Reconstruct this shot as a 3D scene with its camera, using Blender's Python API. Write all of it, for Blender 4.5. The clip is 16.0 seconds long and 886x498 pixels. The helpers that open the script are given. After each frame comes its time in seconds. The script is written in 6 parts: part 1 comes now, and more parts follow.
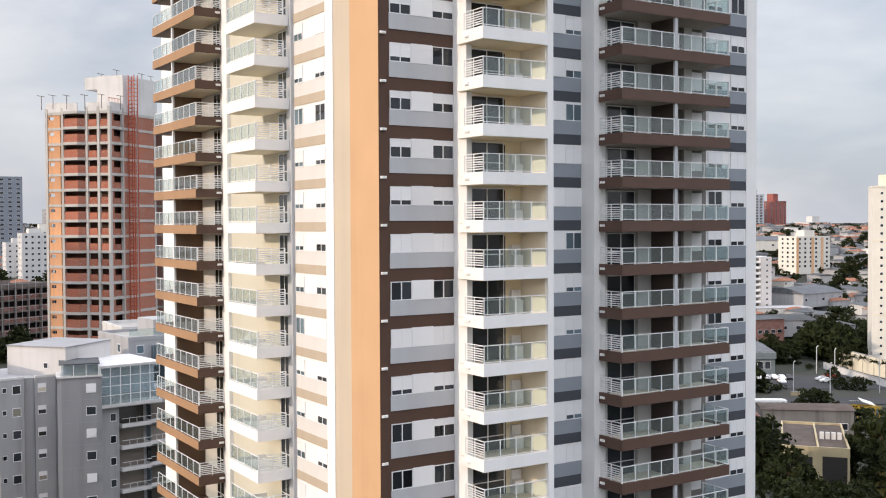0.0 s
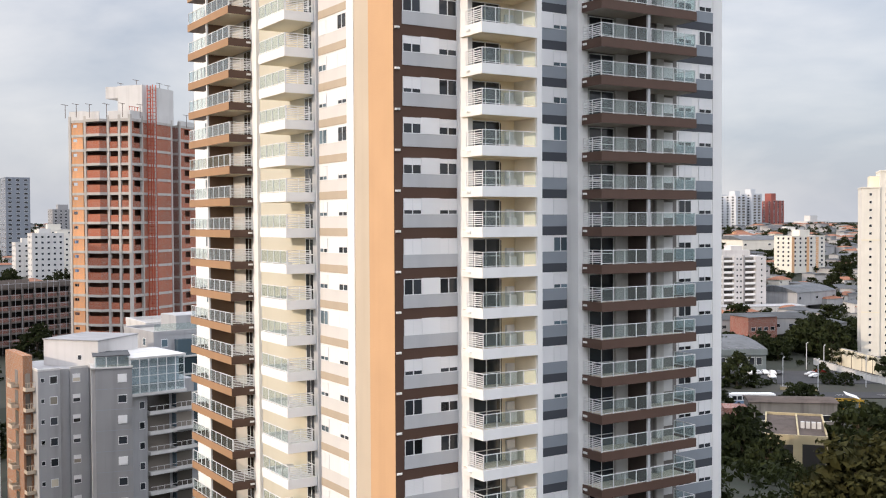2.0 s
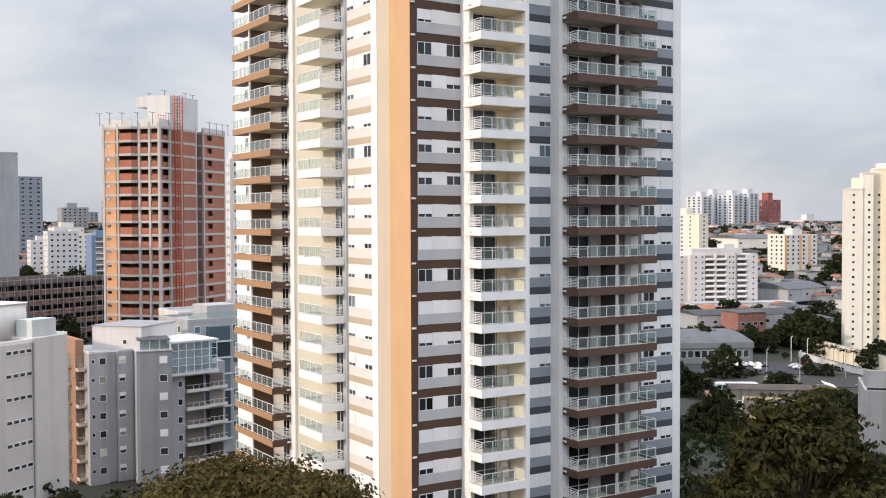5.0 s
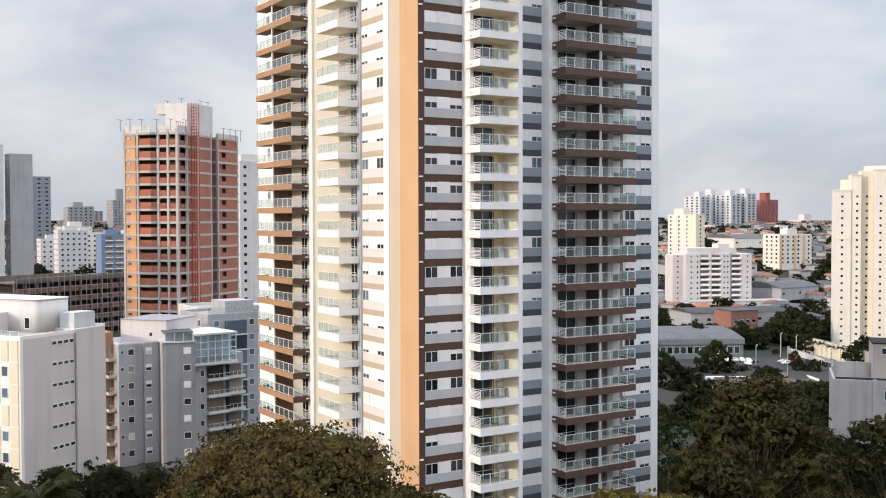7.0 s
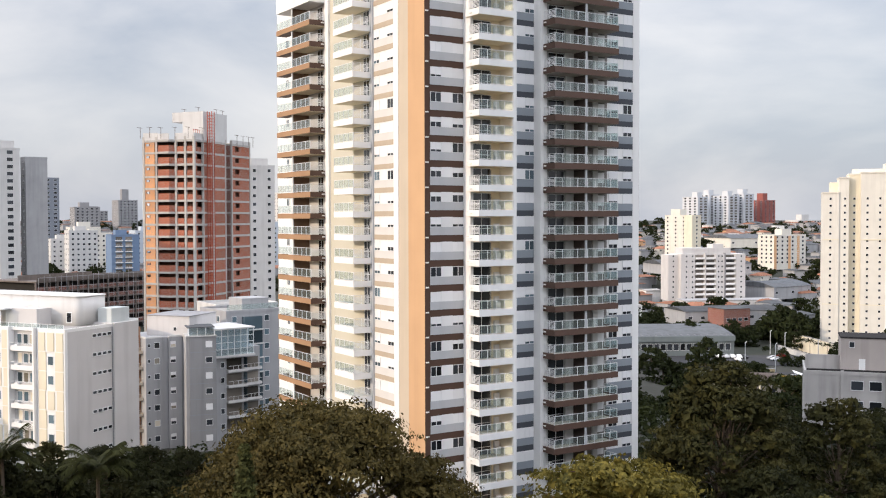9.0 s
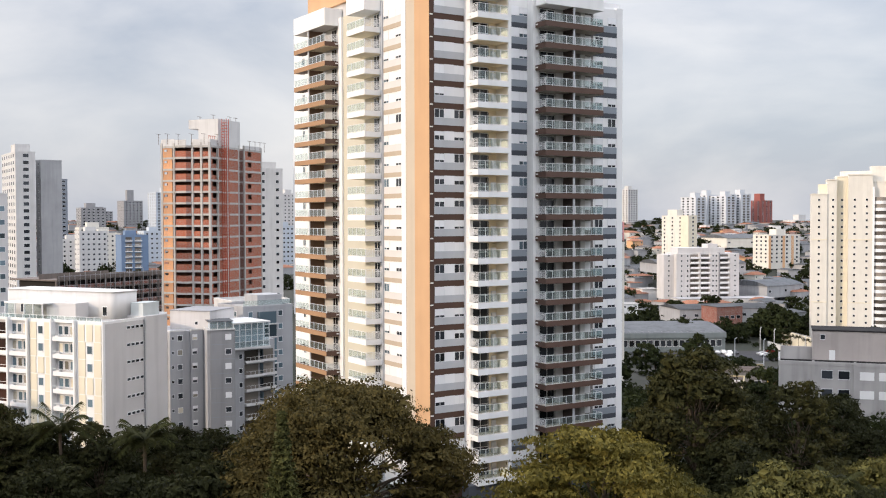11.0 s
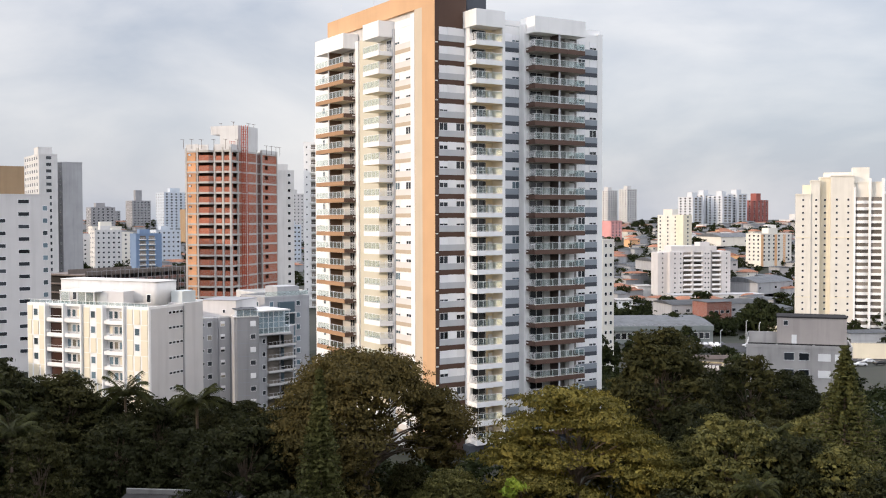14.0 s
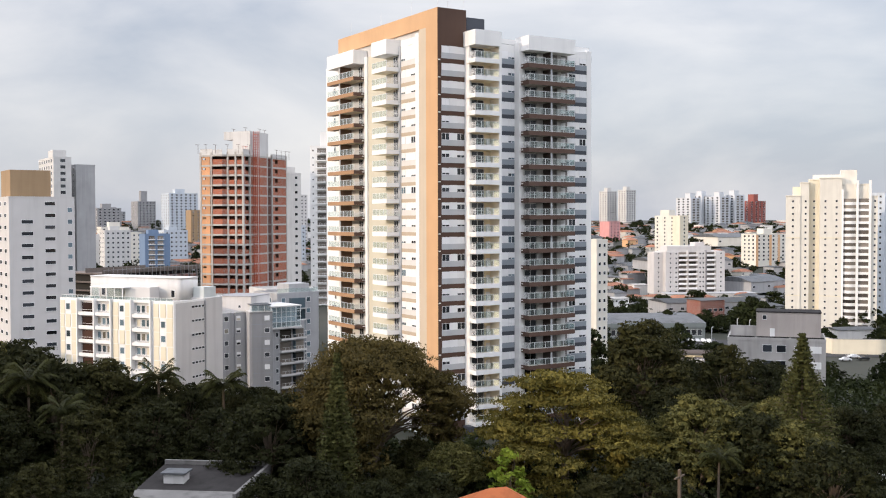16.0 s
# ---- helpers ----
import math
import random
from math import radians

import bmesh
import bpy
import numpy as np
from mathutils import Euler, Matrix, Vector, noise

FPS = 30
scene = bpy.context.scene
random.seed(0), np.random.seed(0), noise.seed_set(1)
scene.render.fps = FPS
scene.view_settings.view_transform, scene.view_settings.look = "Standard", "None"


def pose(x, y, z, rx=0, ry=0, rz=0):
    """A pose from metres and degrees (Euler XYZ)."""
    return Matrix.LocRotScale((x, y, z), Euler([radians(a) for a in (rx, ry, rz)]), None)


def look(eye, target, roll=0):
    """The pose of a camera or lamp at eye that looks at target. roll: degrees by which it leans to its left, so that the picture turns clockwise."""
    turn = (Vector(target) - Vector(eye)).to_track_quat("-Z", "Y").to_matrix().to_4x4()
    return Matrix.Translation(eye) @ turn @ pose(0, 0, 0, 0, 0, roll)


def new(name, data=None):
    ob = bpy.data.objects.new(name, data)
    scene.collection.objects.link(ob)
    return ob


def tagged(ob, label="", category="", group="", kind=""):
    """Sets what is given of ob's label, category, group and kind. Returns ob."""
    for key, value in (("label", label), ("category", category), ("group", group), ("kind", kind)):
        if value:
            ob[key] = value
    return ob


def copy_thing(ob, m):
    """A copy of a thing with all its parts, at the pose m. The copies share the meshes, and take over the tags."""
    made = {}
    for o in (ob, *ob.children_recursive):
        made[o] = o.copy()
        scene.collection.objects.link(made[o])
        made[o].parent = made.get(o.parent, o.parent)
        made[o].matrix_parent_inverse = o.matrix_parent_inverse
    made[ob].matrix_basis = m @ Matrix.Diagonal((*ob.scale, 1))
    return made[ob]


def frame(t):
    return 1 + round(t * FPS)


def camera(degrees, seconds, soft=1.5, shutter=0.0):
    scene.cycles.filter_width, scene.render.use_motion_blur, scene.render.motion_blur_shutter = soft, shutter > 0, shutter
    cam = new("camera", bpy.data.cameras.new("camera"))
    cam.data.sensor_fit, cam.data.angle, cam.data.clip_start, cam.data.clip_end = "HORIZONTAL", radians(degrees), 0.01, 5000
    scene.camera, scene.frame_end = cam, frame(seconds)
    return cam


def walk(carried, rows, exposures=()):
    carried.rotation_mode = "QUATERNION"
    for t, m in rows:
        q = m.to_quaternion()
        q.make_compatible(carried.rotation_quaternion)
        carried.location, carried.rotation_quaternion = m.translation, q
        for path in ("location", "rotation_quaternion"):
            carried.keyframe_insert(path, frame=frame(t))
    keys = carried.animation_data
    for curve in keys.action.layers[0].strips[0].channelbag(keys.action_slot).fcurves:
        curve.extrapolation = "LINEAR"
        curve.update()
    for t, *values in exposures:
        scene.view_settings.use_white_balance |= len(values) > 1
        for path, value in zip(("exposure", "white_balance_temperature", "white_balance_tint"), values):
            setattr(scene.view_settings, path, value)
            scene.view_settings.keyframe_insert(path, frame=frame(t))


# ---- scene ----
cam = camera(46.38, 16.0, soft=1.1)
PATH = [
    (0.0, -30.07, -54.72, 34.63, -32.326, -1.447, 0.252),
    (0.5, -31.59, -56.98, 34.65, -32.315, -1.458, 0.272),
    (1.0, -33.16, -59.29, 34.79, -32.309, -1.477, 0.272),
    (1.5, -34.74, -61.64, 34.99, -32.298, -1.488, 0.293),
    (2.0, -36.36, -64.04, 35.16, -32.292, -1.498, 0.284),
    (2.5, -38.01, -66.50, 35.29, -32.276, -1.512, 0.304),
    (3.0, -39.71, -69.03, 35.36, -32.269, -1.531, 0.285),
    (3.5, -41.42, -71.58, 35.39, -32.257, -1.544, 0.286),
    (4.0, -43.13, -74.15, 35.34, -32.245, -1.558, 0.257),
    (6.5, -52.02, -87.49, 35.81, -32.195, -1.648, 0.172),
    (7.0, -53.90, -90.33, 35.95, -32.186, -1.655, 0.143),
    (7.5, -55.80, -93.20, 36.18, -32.177, -1.666, 0.125),
    (8.0, -57.74, -96.15, 36.30, -32.163, -1.663, 0.136),
    (8.5, -59.71, -99.13, 36.49, -32.158, -1.678, 0.118),
    (9.0, -61.74, -102.21, 36.70, -32.148, -1.688, 0.110),
    (11.5, -71.89, -117.73, 37.12, -32.098, -1.696, 0.150),
    (12.0, -73.93, -120.87, 37.11, -32.087, -1.699, 0.162),
    (12.5, -75.99, -124.03, 37.03, -32.071, -1.706, 0.164),
    (13.0, -78.06, -127.23, 36.90, -32.059, -1.721, 0.167),
    (13.5, -80.14, -130.44, 36.88, -32.042, -1.714, 0.160),
    (14.0, -82.25, -133.72, 36.87, -32.030, -1.714, 0.152),
    (14.5, -84.35, -136.98, 36.96, -32.017, -1.711, 0.135),
    (15.0, -86.44, -140.23, 36.98, -32.000, -1.715, 0.138),
    (15.5, -88.53, -143.48, 37.10, -31.992, -1.706, 0.141),
    (16.0, -90.64, -146.77, 37.10, -31.979, -1.696, 0.144),
]
walk(cam, [(t, pose(x, y, z, 90 + pitch, roll, yaw)) for t, x, y, z, yaw, pitch, roll in PATH])

# ---------------------------------------------------------------- light
SUN_DIR = Vector((-1.0, 0.097, 0.262)).normalized()
world = bpy.data.worlds.new("sky")
scene.world = world
world.use_nodes = True
wn, wl = world.node_tree.nodes, world.node_tree.links
wn.clear()
sky = wn.new("ShaderNodeTexSky")
sky.sky_type = "NISHITA"
sky.sun_disc = False
sky.sun_elevation = math.asin(SUN_DIR.z)
sky.sun_rotation = math.atan2(SUN_DIR.x, SUN_DIR.y)
sky.dust_density = 2.5
coord = wn.new("ShaderNodeTexCoord")
sep = wn.new("ShaderNodeSeparateXYZ")
wl.new(coord.outputs["Generated"], sep.inputs[0])
stretch = wn.new("ShaderNodeMapping")
stretch.inputs["Scale"].default_value = (1.0, 1.0, 2.6)
wl.new(coord.outputs["Generated"], stretch.inputs["Vector"])
cloud = wn.new("ShaderNodeTexNoise")
cloud.inputs["Scale"].default_value = 3.1
cloud.inputs["Detail"].default_value = 9
cloud.inputs["Roughness"].default_value = 0.52
cloud.inputs["Distortion"].default_value = 0.35
wl.new(stretch.outputs[0], cloud.inputs["Vector"])
shade = wn.new("ShaderNodeValToRGB")
shade.color_ramp.elements[0].position, shade.color_ramp.elements[0].color = 0.36, (0.545, 0.585, 0.685, 1)
shade.color_ramp.elements[1].position, shade.color_ramp.elements[1].color = 0.66, (0.90, 0.885, 0.915, 1)
wl.new(cloud.outputs["Fac"], shade.inputs[0])
lift = wn.new("ShaderNodeMapRange")          # an overcast sky is brighter overhead
lift.interpolation_type = "SMOOTHSTEP"
for k, v in zip(("From Min", "From Max", "To Min", "To Max"), (0.16, 0.78, 0.79, 3.0)):
    lift.inputs[k].default_value = v
wl.new(sep.outputs["Z"], lift.inputs["Value"])
layer = wn.new("ShaderNodeBackground")
wl.new(shade.outputs[0], layer.inputs["Color"])
wl.new(lift.outputs[0], layer.inputs["Strength"])
clear = wn.new("ShaderNodeBackground")
clear.inputs["Strength"].default_value = 0.13
wl.new(sky.outputs[0], clear.inputs["Color"])
both = wn.new("ShaderNodeMixShader")
both.inputs[0].default_value = 0.80
wl.new(clear.outputs[0], both.inputs[1])
wl.new(layer.outputs[0], both.inputs[2])
out = wn.new("ShaderNodeOutputWorld")
wl.new(both.outputs[0], out.inputs["Surface"])

sun = new("sun", bpy.data.lights.new("sun", "SUN"))
sun.data.energy, sun.data.angle, sun.data.color = 1.86, radians(0.6), (1.0, 0.81, 0.635)
sun.matrix_world = look(SUN_DIR * 50, (0, 0, 0))
scene.view_settings.exposure = 0.42


# ---------------------------------------------------------------- materials
def paint(name, color, rough=0.7, amount=0.10, stain=0.12, scale=1.0, bump=0.03, metal=0.0, each=0.0, spec=0.3):
    """A coated or mineral surface: fine grain, broad blotches and streaks that run down."""
    m = bpy.data.materials.new(name)
    m.use_nodes = True
    n, l = m.node_tree.nodes, m.node_tree.links
    b = n["Principled BSDF"]
    b.inputs["Roughness"].default_value, b.inputs["Metallic"].default_value = rough, metal
    b.inputs["Specular IOR Level"].default_value = spec
    tc = n.new("ShaderNodeTexCoord")
    fine, broad, run = n.new("ShaderNodeTexNoise"), n.new("ShaderNodeTexNoise"), n.new("ShaderNodeTexNoise")
    squash = n.new("ShaderNodeMapping")
    squash.inputs["Scale"].default_value = (0.7 * scale, 0.7 * scale, 0.05 * scale)
    l.new(tc.outputs["Object"], squash.inputs["Vector"])
    for node, s, d in ((fine, 9 * scale, 4), (broad, 0.22 * scale, 5)):
        node.inputs["Scale"].default_value, node.inputs["Detail"].default_value = s, d
        l.new(tc.outputs["Object"], node.inputs["Vector"])
    run.inputs["Scale"].default_value, run.inputs["Detail"].default_value = 1.0, 3
    l.new(squash.outputs[0], run.inputs["Vector"])
    mix = n.new("ShaderNodeMath")
    mix.operation = "MULTIPLY_ADD"
    l.new(fine.outputs["Fac"], mix.inputs[0])
    mix.inputs[1].default_value = amount
    l.new(broad.outputs["Fac"], mix.inputs[2])
    rng = n.new("ShaderNodeMapRange")
    for k, v in zip(("From Min", "From Max", "To Min", "To Max"), (0.3, 0.8, 1.0 - amount, 1.0 + amount)):
        rng.inputs[k].default_value = v
    l.new(mix.outputs[0], rng.inputs["Value"])
    dirt = n.new("ShaderNodeMapRange")
    for k, v in zip(("From Min", "From Max", "To Min", "To Max"), (0.5, 0.75, 1.0, 1.0 - stain)):
        dirt.inputs[k].default_value = v
    l.new(run.outputs["Fac"], dirt.inputs["Value"])
    mul = n.new("ShaderNodeMath")
    mul.operation = "MULTIPLY"
    l.new(rng.outputs[0], mul.inputs[0])
    l.new(dirt.outputs[0], mul.inputs[1])
    value = mul
    if each:
        info = n.new("ShaderNodeObjectInfo")
        er = n.new("ShaderNodeMapRange")
        er.inputs["To Min"].default_value, er.inputs["To Max"].default_value = 1.0 - each, 1.0 + each
        l.new(info.outputs["Random"], er.inputs["Value"])
        value = n.new("ShaderNodeMath")
        value.operation = "MULTIPLY"
        l.new(mul.outputs[0], value.inputs[0])
        l.new(er.outputs[0], value.inputs[1])
    tint = n.new("ShaderNodeVectorMath")
    tint.operation = "SCALE"
    tint.inputs[0].default_value = color
    l.new(value.outputs[0], tint.inputs["Scale"])
    l.new(tint.outputs[0], b.inputs["Base Color"])
    if bump:
        bp = n.new("ShaderNodeBump")
        bp.inputs["Strength"].default_value, bp.inputs["Distance"].default_value = 0.4, bump
        l.new(fine.outputs["Fac"], bp.inputs["Height"])
        l.new(bp.outputs[0], b.inputs["Normal"])
    return m


def sheet_glass(name, tint, gloss=0.06):
    """Thin clear glass: it lets light straight through, tinted, and mirrors by Fresnel."""
    m = bpy.data.materials.new(name)
    m.use_nodes = True
    n, l = m.node_tree.nodes, m.node_tree.links
    n.clear()
    o, mx = n.new("ShaderNodeOutputMaterial"), n.new("ShaderNodeMixShader")
    tr, gl, fr = n.new("ShaderNodeBsdfTransparent"), n.new("ShaderNodeBsdfGlossy"), n.new("ShaderNodeLayerWeight")
    df, mx2 = n.new("ShaderNodeBsdfDiffuse"), n.new("ShaderNodeMixShader")
    df.inputs["Color"].default_value = (0.58, 0.64, 0.63, 1)
    tr.inputs["Color"].default_value = (*tint, 1)
    gl.inputs["Roughness"].default_value = gloss
    power, add = n.new("ShaderNodeMath"), n.new("ShaderNodeMath")
    power.operation, add.operation = "POWER", "MULTIPLY_ADD"
    power.inputs[1].default_value = 4.0
    add.inputs[1].default_value, add.inputs[2].default_value = 0.9, 0.045
    l.new(fr.outputs["Facing"], power.inputs[0])
    l.new(power.outputs[0], add.inputs[0])
    mx2.inputs[0].default_value = 0.06         # dust and green body of the laminated pane
    l.new(tr.outputs[0], mx2.inputs[1])
    l.new(df.outputs[0], mx2.inputs[2])
    l.new(add.outputs[0], mx.inputs[0])
    l.new(mx2.outputs[0], mx.inputs[1])
    l.new(gl.outputs[0], mx.inputs[2])
    l.new(mx.outputs[0], o.inputs["Surface"])
    return m


def window_glass(name, color):
    m = bpy.data.materials.new(name)
    m.use_nodes = True
    n, l = m.node_tree.nodes, m.node_tree.links
    b = n["Principled BSDF"]
    info, rng, tint = n.new("ShaderNodeObjectInfo"), n.new("ShaderNodeMapRange"), n.new("ShaderNodeVectorMath")
    rng.inputs["To Min"].default_value, rng.inputs["To Max"].default_value = 0.3, 2.2
    tint.operation = "SCALE"
    tint.inputs[0].default_value = color
    l.new(info.outputs["Random"], rng.inputs["Value"])
    l.new(rng.outputs[0], tint.inputs["Scale"])
    l.new(tint.outputs[0], b.inputs["Base Color"])
    b.inputs["Roughness"].default_value = 0.06
    return m


def foliage(name, dark, light, shine=0.7):
    m = bpy.data.materials.new(name)
    m.use_nodes = True
    n, l = m.node_tree.nodes, m.node_tree.links
    b = n["Principled BSDF"]
    b.inputs["Roughness"].default_value = shine
    b.inputs["Specular IOR Level"].default_value = 0.12
    geo, tc, nz = n.new("ShaderNodeNewGeometry"), n.new("ShaderNodeTexCoord"), n.new("ShaderNodeTexNoise")
    nz.inputs["Scale"].default_value, nz.inputs["Detail"].default_value = 0.35, 3
    l.new(tc.outputs["Object"], nz.inputs["Vector"])
    add, ramp = n.new("ShaderNodeMath"), n.new("ShaderNodeValToRGB")
    add.operation = "MULTIPLY_ADD"
    l.new(geo.outputs["Random Per Island"], add.inputs[0])
    add.inputs[1].default_value = 0.55
    sub = n.new("ShaderNodeMath")
    sub.operation = "SUBTRACT"
    l.new(nz.outputs["Fac"], sub.inputs[0])
    sub.inputs[1].default_value = 0.25
    l.new(sub.outputs[0], add.inputs[2])
    ramp.color_ramp.elements[0].color = (*dark, 1)
    ramp.color_ramp.elements[1].color = (*light, 1)
    l.new(add.outputs[0], ramp.inputs[0])
    l.new(ramp.outputs[0], b.inputs["Base Color"])
    tl, mx = n.new("ShaderNodeBsdfTranslucent"), n.new("ShaderNodeMixShader")
    mx.inputs[0].default_value = 0.22
    l.new(ramp.outputs[0], tl.inputs["Color"])
    l.new(b.outputs[0], mx.inputs[1])
    l.new(tl.outputs[0], mx.inputs[2])
    l.new(mx.outputs[0], n["Material Output"].inputs["Surface"])
    return m


WHITE = paint("white_render", (0.80, 0.795, 0.785), 0.75, 0.05, 0.07)
OFFWHITE = paint("off_white_render", (0.57, 0.56, 0.55), 0.8, 0.08, 0.16)
BROWN = paint("dark_brown_render", (0.088, 0.050, 0.036), 0.75, 0.08, 0.10)
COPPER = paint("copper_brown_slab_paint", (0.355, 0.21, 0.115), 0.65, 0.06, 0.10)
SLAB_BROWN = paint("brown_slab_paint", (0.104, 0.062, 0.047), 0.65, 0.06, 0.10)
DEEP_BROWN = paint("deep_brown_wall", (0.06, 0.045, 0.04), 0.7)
# divider brown lightened to put in the glow of the sunny side
LIT_BROWN = paint("lit_brown_wall", (0.19, 0.118, 0.076), 0.7)
# wall tone taken darker for the shade inside the brown loggias
DUSK = paint("shaded_loggia_wall", (0.20, 0.185, 0.175), 0.8, 0.06, 0.08)
# cream brightened to carry the sun and its warm bounce
LINING = paint("sunlit_cream_wall", (0.86, 0.80, 0.68), 0.8, 0.04, 0.04)
# soffit colour with the same loggia shade painted in
SHADE_SOFFIT = paint("shaded_soffit", (0.36, 0.325, 0.29), 0.85, 0.05, 0.05)
ORANGE = paint("ochre_render", (0.55, 0.345, 0.195), 0.8, 0.05, 0.05)
BEIGE = paint("beige_render", (0.52, 0.44, 0.345), 0.8, 0.05, 0.06)
CREAM = paint("cream_render", (0.63, 0.61, 0.59), 0.8, 0.05, 0.06)
TAN = paint("tan_render", (0.45, 0.375, 0.29), 0.8, 0.05, 0.06)
SILVER = paint("light_grey_render", (0.47, 0.48, 0.50), 0.75, 0.05, 0.07)
MIDGREY = paint("mid_grey_render", (0.27, 0.30, 0.335), 0.75, 0.05, 0.07)
DARKGREY = paint("slate_grey_render", (0.066, 0.072, 0.086), 0.75, 0.05, 0.07)
# cream, yellowed somewhat for the warm light inside loggia A
SOFFIT = paint("cream_soffit", (0.84, 0.74, 0.55), 0.85, 0.04, 0.05)
ALU = paint("white_aluminium", (0.74, 0.75, 0.76), 0.4, 0.03, 0.03, bump=0)
SHUTTER = paint("white_roller_shutter", (0.78, 0.78, 0.79), 0.5, 0.03, 0.04, bump=0, each=0.05)
RAILGLASS = sheet_glass("balcony_glass", (0.90, 0.96, 0.955))
PANE = window_glass("window_glass", (0.022, 0.025, 0.03))
CURTAIN = window_glass("curtained_glass", (0.34, 0.31, 0.25))
STONE = paint("greige_render", (0.56, 0.525, 0.43), 0.8, 0.04, 0.05)
BAYGLASS = window_glass("glazed_balcony", (0.13, 0.115, 0.10))
BLUEPANE = window_glass("sky_tinted_glass", (0.07, 0.10, 0.12))
CONCRETE = paint("raw_concrete", (0.34, 0.33, 0.315), 0.9, 0.16, 0.25)
TILE_FLOOR = paint("balcony_floor_tiles", (0.60, 0.53, 0.43), 0.6, 0.1, 0.05)
LAMP = paint("white_lamp_housing", (0.82, 0.82, 0.80), 0.4, 0.02, 0.0, bump=0)


# ---------------------------------------------------------------- mesh helpers
BOX_FACES = ((0, 3, 2, 1), (4, 5, 6, 7), (0, 1, 5, 4), (1, 2, 6, 5), (2, 3, 7, 6), (3, 0, 4, 7))


def solid(boxes, name="solid"):
    """One mesh out of upright boxes (x0, y0, z0, x1, y1, z1)."""
    v, f = [], []
    for x0, y0, z0, x1, y1, z1 in boxes:
        b = len(v)
        v += [(x0, y0, z0), (x1, y0, z0), (x1, y1, z0), (x0, y1, z0), (x0, y0, z1), (x1, y0, z1), (x1, y1, z1), (x0, y1, z1)]
        f += [tuple(b + i for i in q) for q in BOX_FACES]
    me = bpy.data.meshes.new(name)
    me.from_pydata(v, [], f)
    return me


def faces(v, f, name="shape"):
    me = bpy.data.meshes.new(name)
    me.from_pydata(v, [], f)
    return me


def part(name, me, material, parent=None, at=(0, 0, 0), turn=0.0, label=""):
    """Links a mesh as one object under a thing or a part."""
    if material and not me.materials:
        me.materials.append(material)
    ob = new(name, me)
    ob.parent = parent
    ob.location = at
    if turn:
        ob.rotation_euler = (0, 0, turn)
    if label:
        ob["label"] = label
    return ob


def thing(name, label, category, at=(0, 0, 0), turn=0.0, group="", kind=""):
    ob = new(name)
    ob.location = at
    ob.rotation_euler = (0, 0, radians(turn))
    ob.empty_display_size = 0.5
    return tagged(ob, label, category, group, kind)


def smooth(a, b, x):
    t = min(1.0, max(0.0, (x - a) / (b - a)))
    return t * t * (3 - 2 * t)


# ---------------------------------------------------------------- ground: a valley beside the tower and a rise behind it
AHEAD, ASIDE = Vector((0.5297, 0.8482)), Vector((0.8482, -0.5297))


def ground_z(x, y):
    q = Vector((x + 90.6, y + 146.8))
    d, s = q.dot(AHEAD), q.dot(ASIDE)
    dip = -16.5 * smooth(205, 330, d) * smooth(15, 75, s) * (1 - smooth(560, 900, d))
    dip -= 5.5 * smooth(208, 222, d) * (1 - smooth(275, 300, d)) * smooth(-8, -24, s)
    return dip + 25 * smooth(620, 1300, d) + 4 * smooth(330, 520, d) * smooth(0, -80, s)


def make_ground():
    steps = [-5000, -2600, -1400, -800, -500, -350] + list(range(-250, 1450, 20)) + [1600, 2000, 2700, 3600, 4900]
    v = [(x, y, ground_z(x, y) - 0.02) for y in steps for x in steps]
    n = len(steps)
    f = [(j * n + i, j * n + i + 1, (j + 1) * n + i + 1, (j + 1) * n + i) for j in range(n - 1) for i in range(n - 1)]
    me = faces(v, f, "ground")
    m = bpy.data.materials.new("earth_and_paving")
    m.use_nodes = True
    nd, l = m.node_tree.nodes, m.node_tree.links
    b = nd["Principled BSDF"]
    b.inputs["Roughness"].default_value = 0.95
    tc, a, c = nd.new("ShaderNodeTexCoord"), nd.new("ShaderNodeTexNoise"), nd.new("ShaderNodeTexNoise")
    a.inputs["Scale"].default_value, a.inputs["Detail"].default_value = 0.02, 6
    c.inputs["Scale"].default_value, c.inputs["Detail"].default_value = 1.3, 5
    r, mx = nd.new("ShaderNodeValToRGB"), nd.new("ShaderNodeMix")
    mx.data_type, mx.blend_type = "RGBA", "OVERLAY"
    e = r.color_ramp.elements
    # earth tones darkened to stand for the shade under the trees
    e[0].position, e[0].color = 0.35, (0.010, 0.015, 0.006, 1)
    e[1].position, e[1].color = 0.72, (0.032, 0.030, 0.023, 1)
    l.new(tc.outputs["Object"], a.inputs["Vector"])
    l.new(tc.outputs["Object"], c.inputs["Vector"])
    l.new(a.outputs["Fac"], r.inputs[0])
    mx.inputs["Factor"].default_value = 0.5
    l.new(r.outputs[0], mx.inputs["A"])
    l.new(c.outputs["Color"], mx.inputs["B"])
    l.new(mx.outputs["Result"], b.inputs["Base Color"])
    tagged(part("ground", me, m), "earth, scrub and paving, darkened for shade under trees", "ground", kind="structure")


make_ground()


# ---------------------------------------------------------------- the apartment tower
FLOOR = 2.9                     # storey height
LEVEL = 34.5                    # height of the balcony lamp line nearest the eye
LOW, TOP = -11, 10              # storeys counted from that line
dice = random.Random(7)


def lv(k):
    return LEVEL + FLOOR * k


tower = thing("apartment_tower", "tall white apartment tower with ochre and brown bands and stacked balconies", "building")
ROOF = lv(11) + 0.75
W, D = 32.6, 42.5               # size of the main block

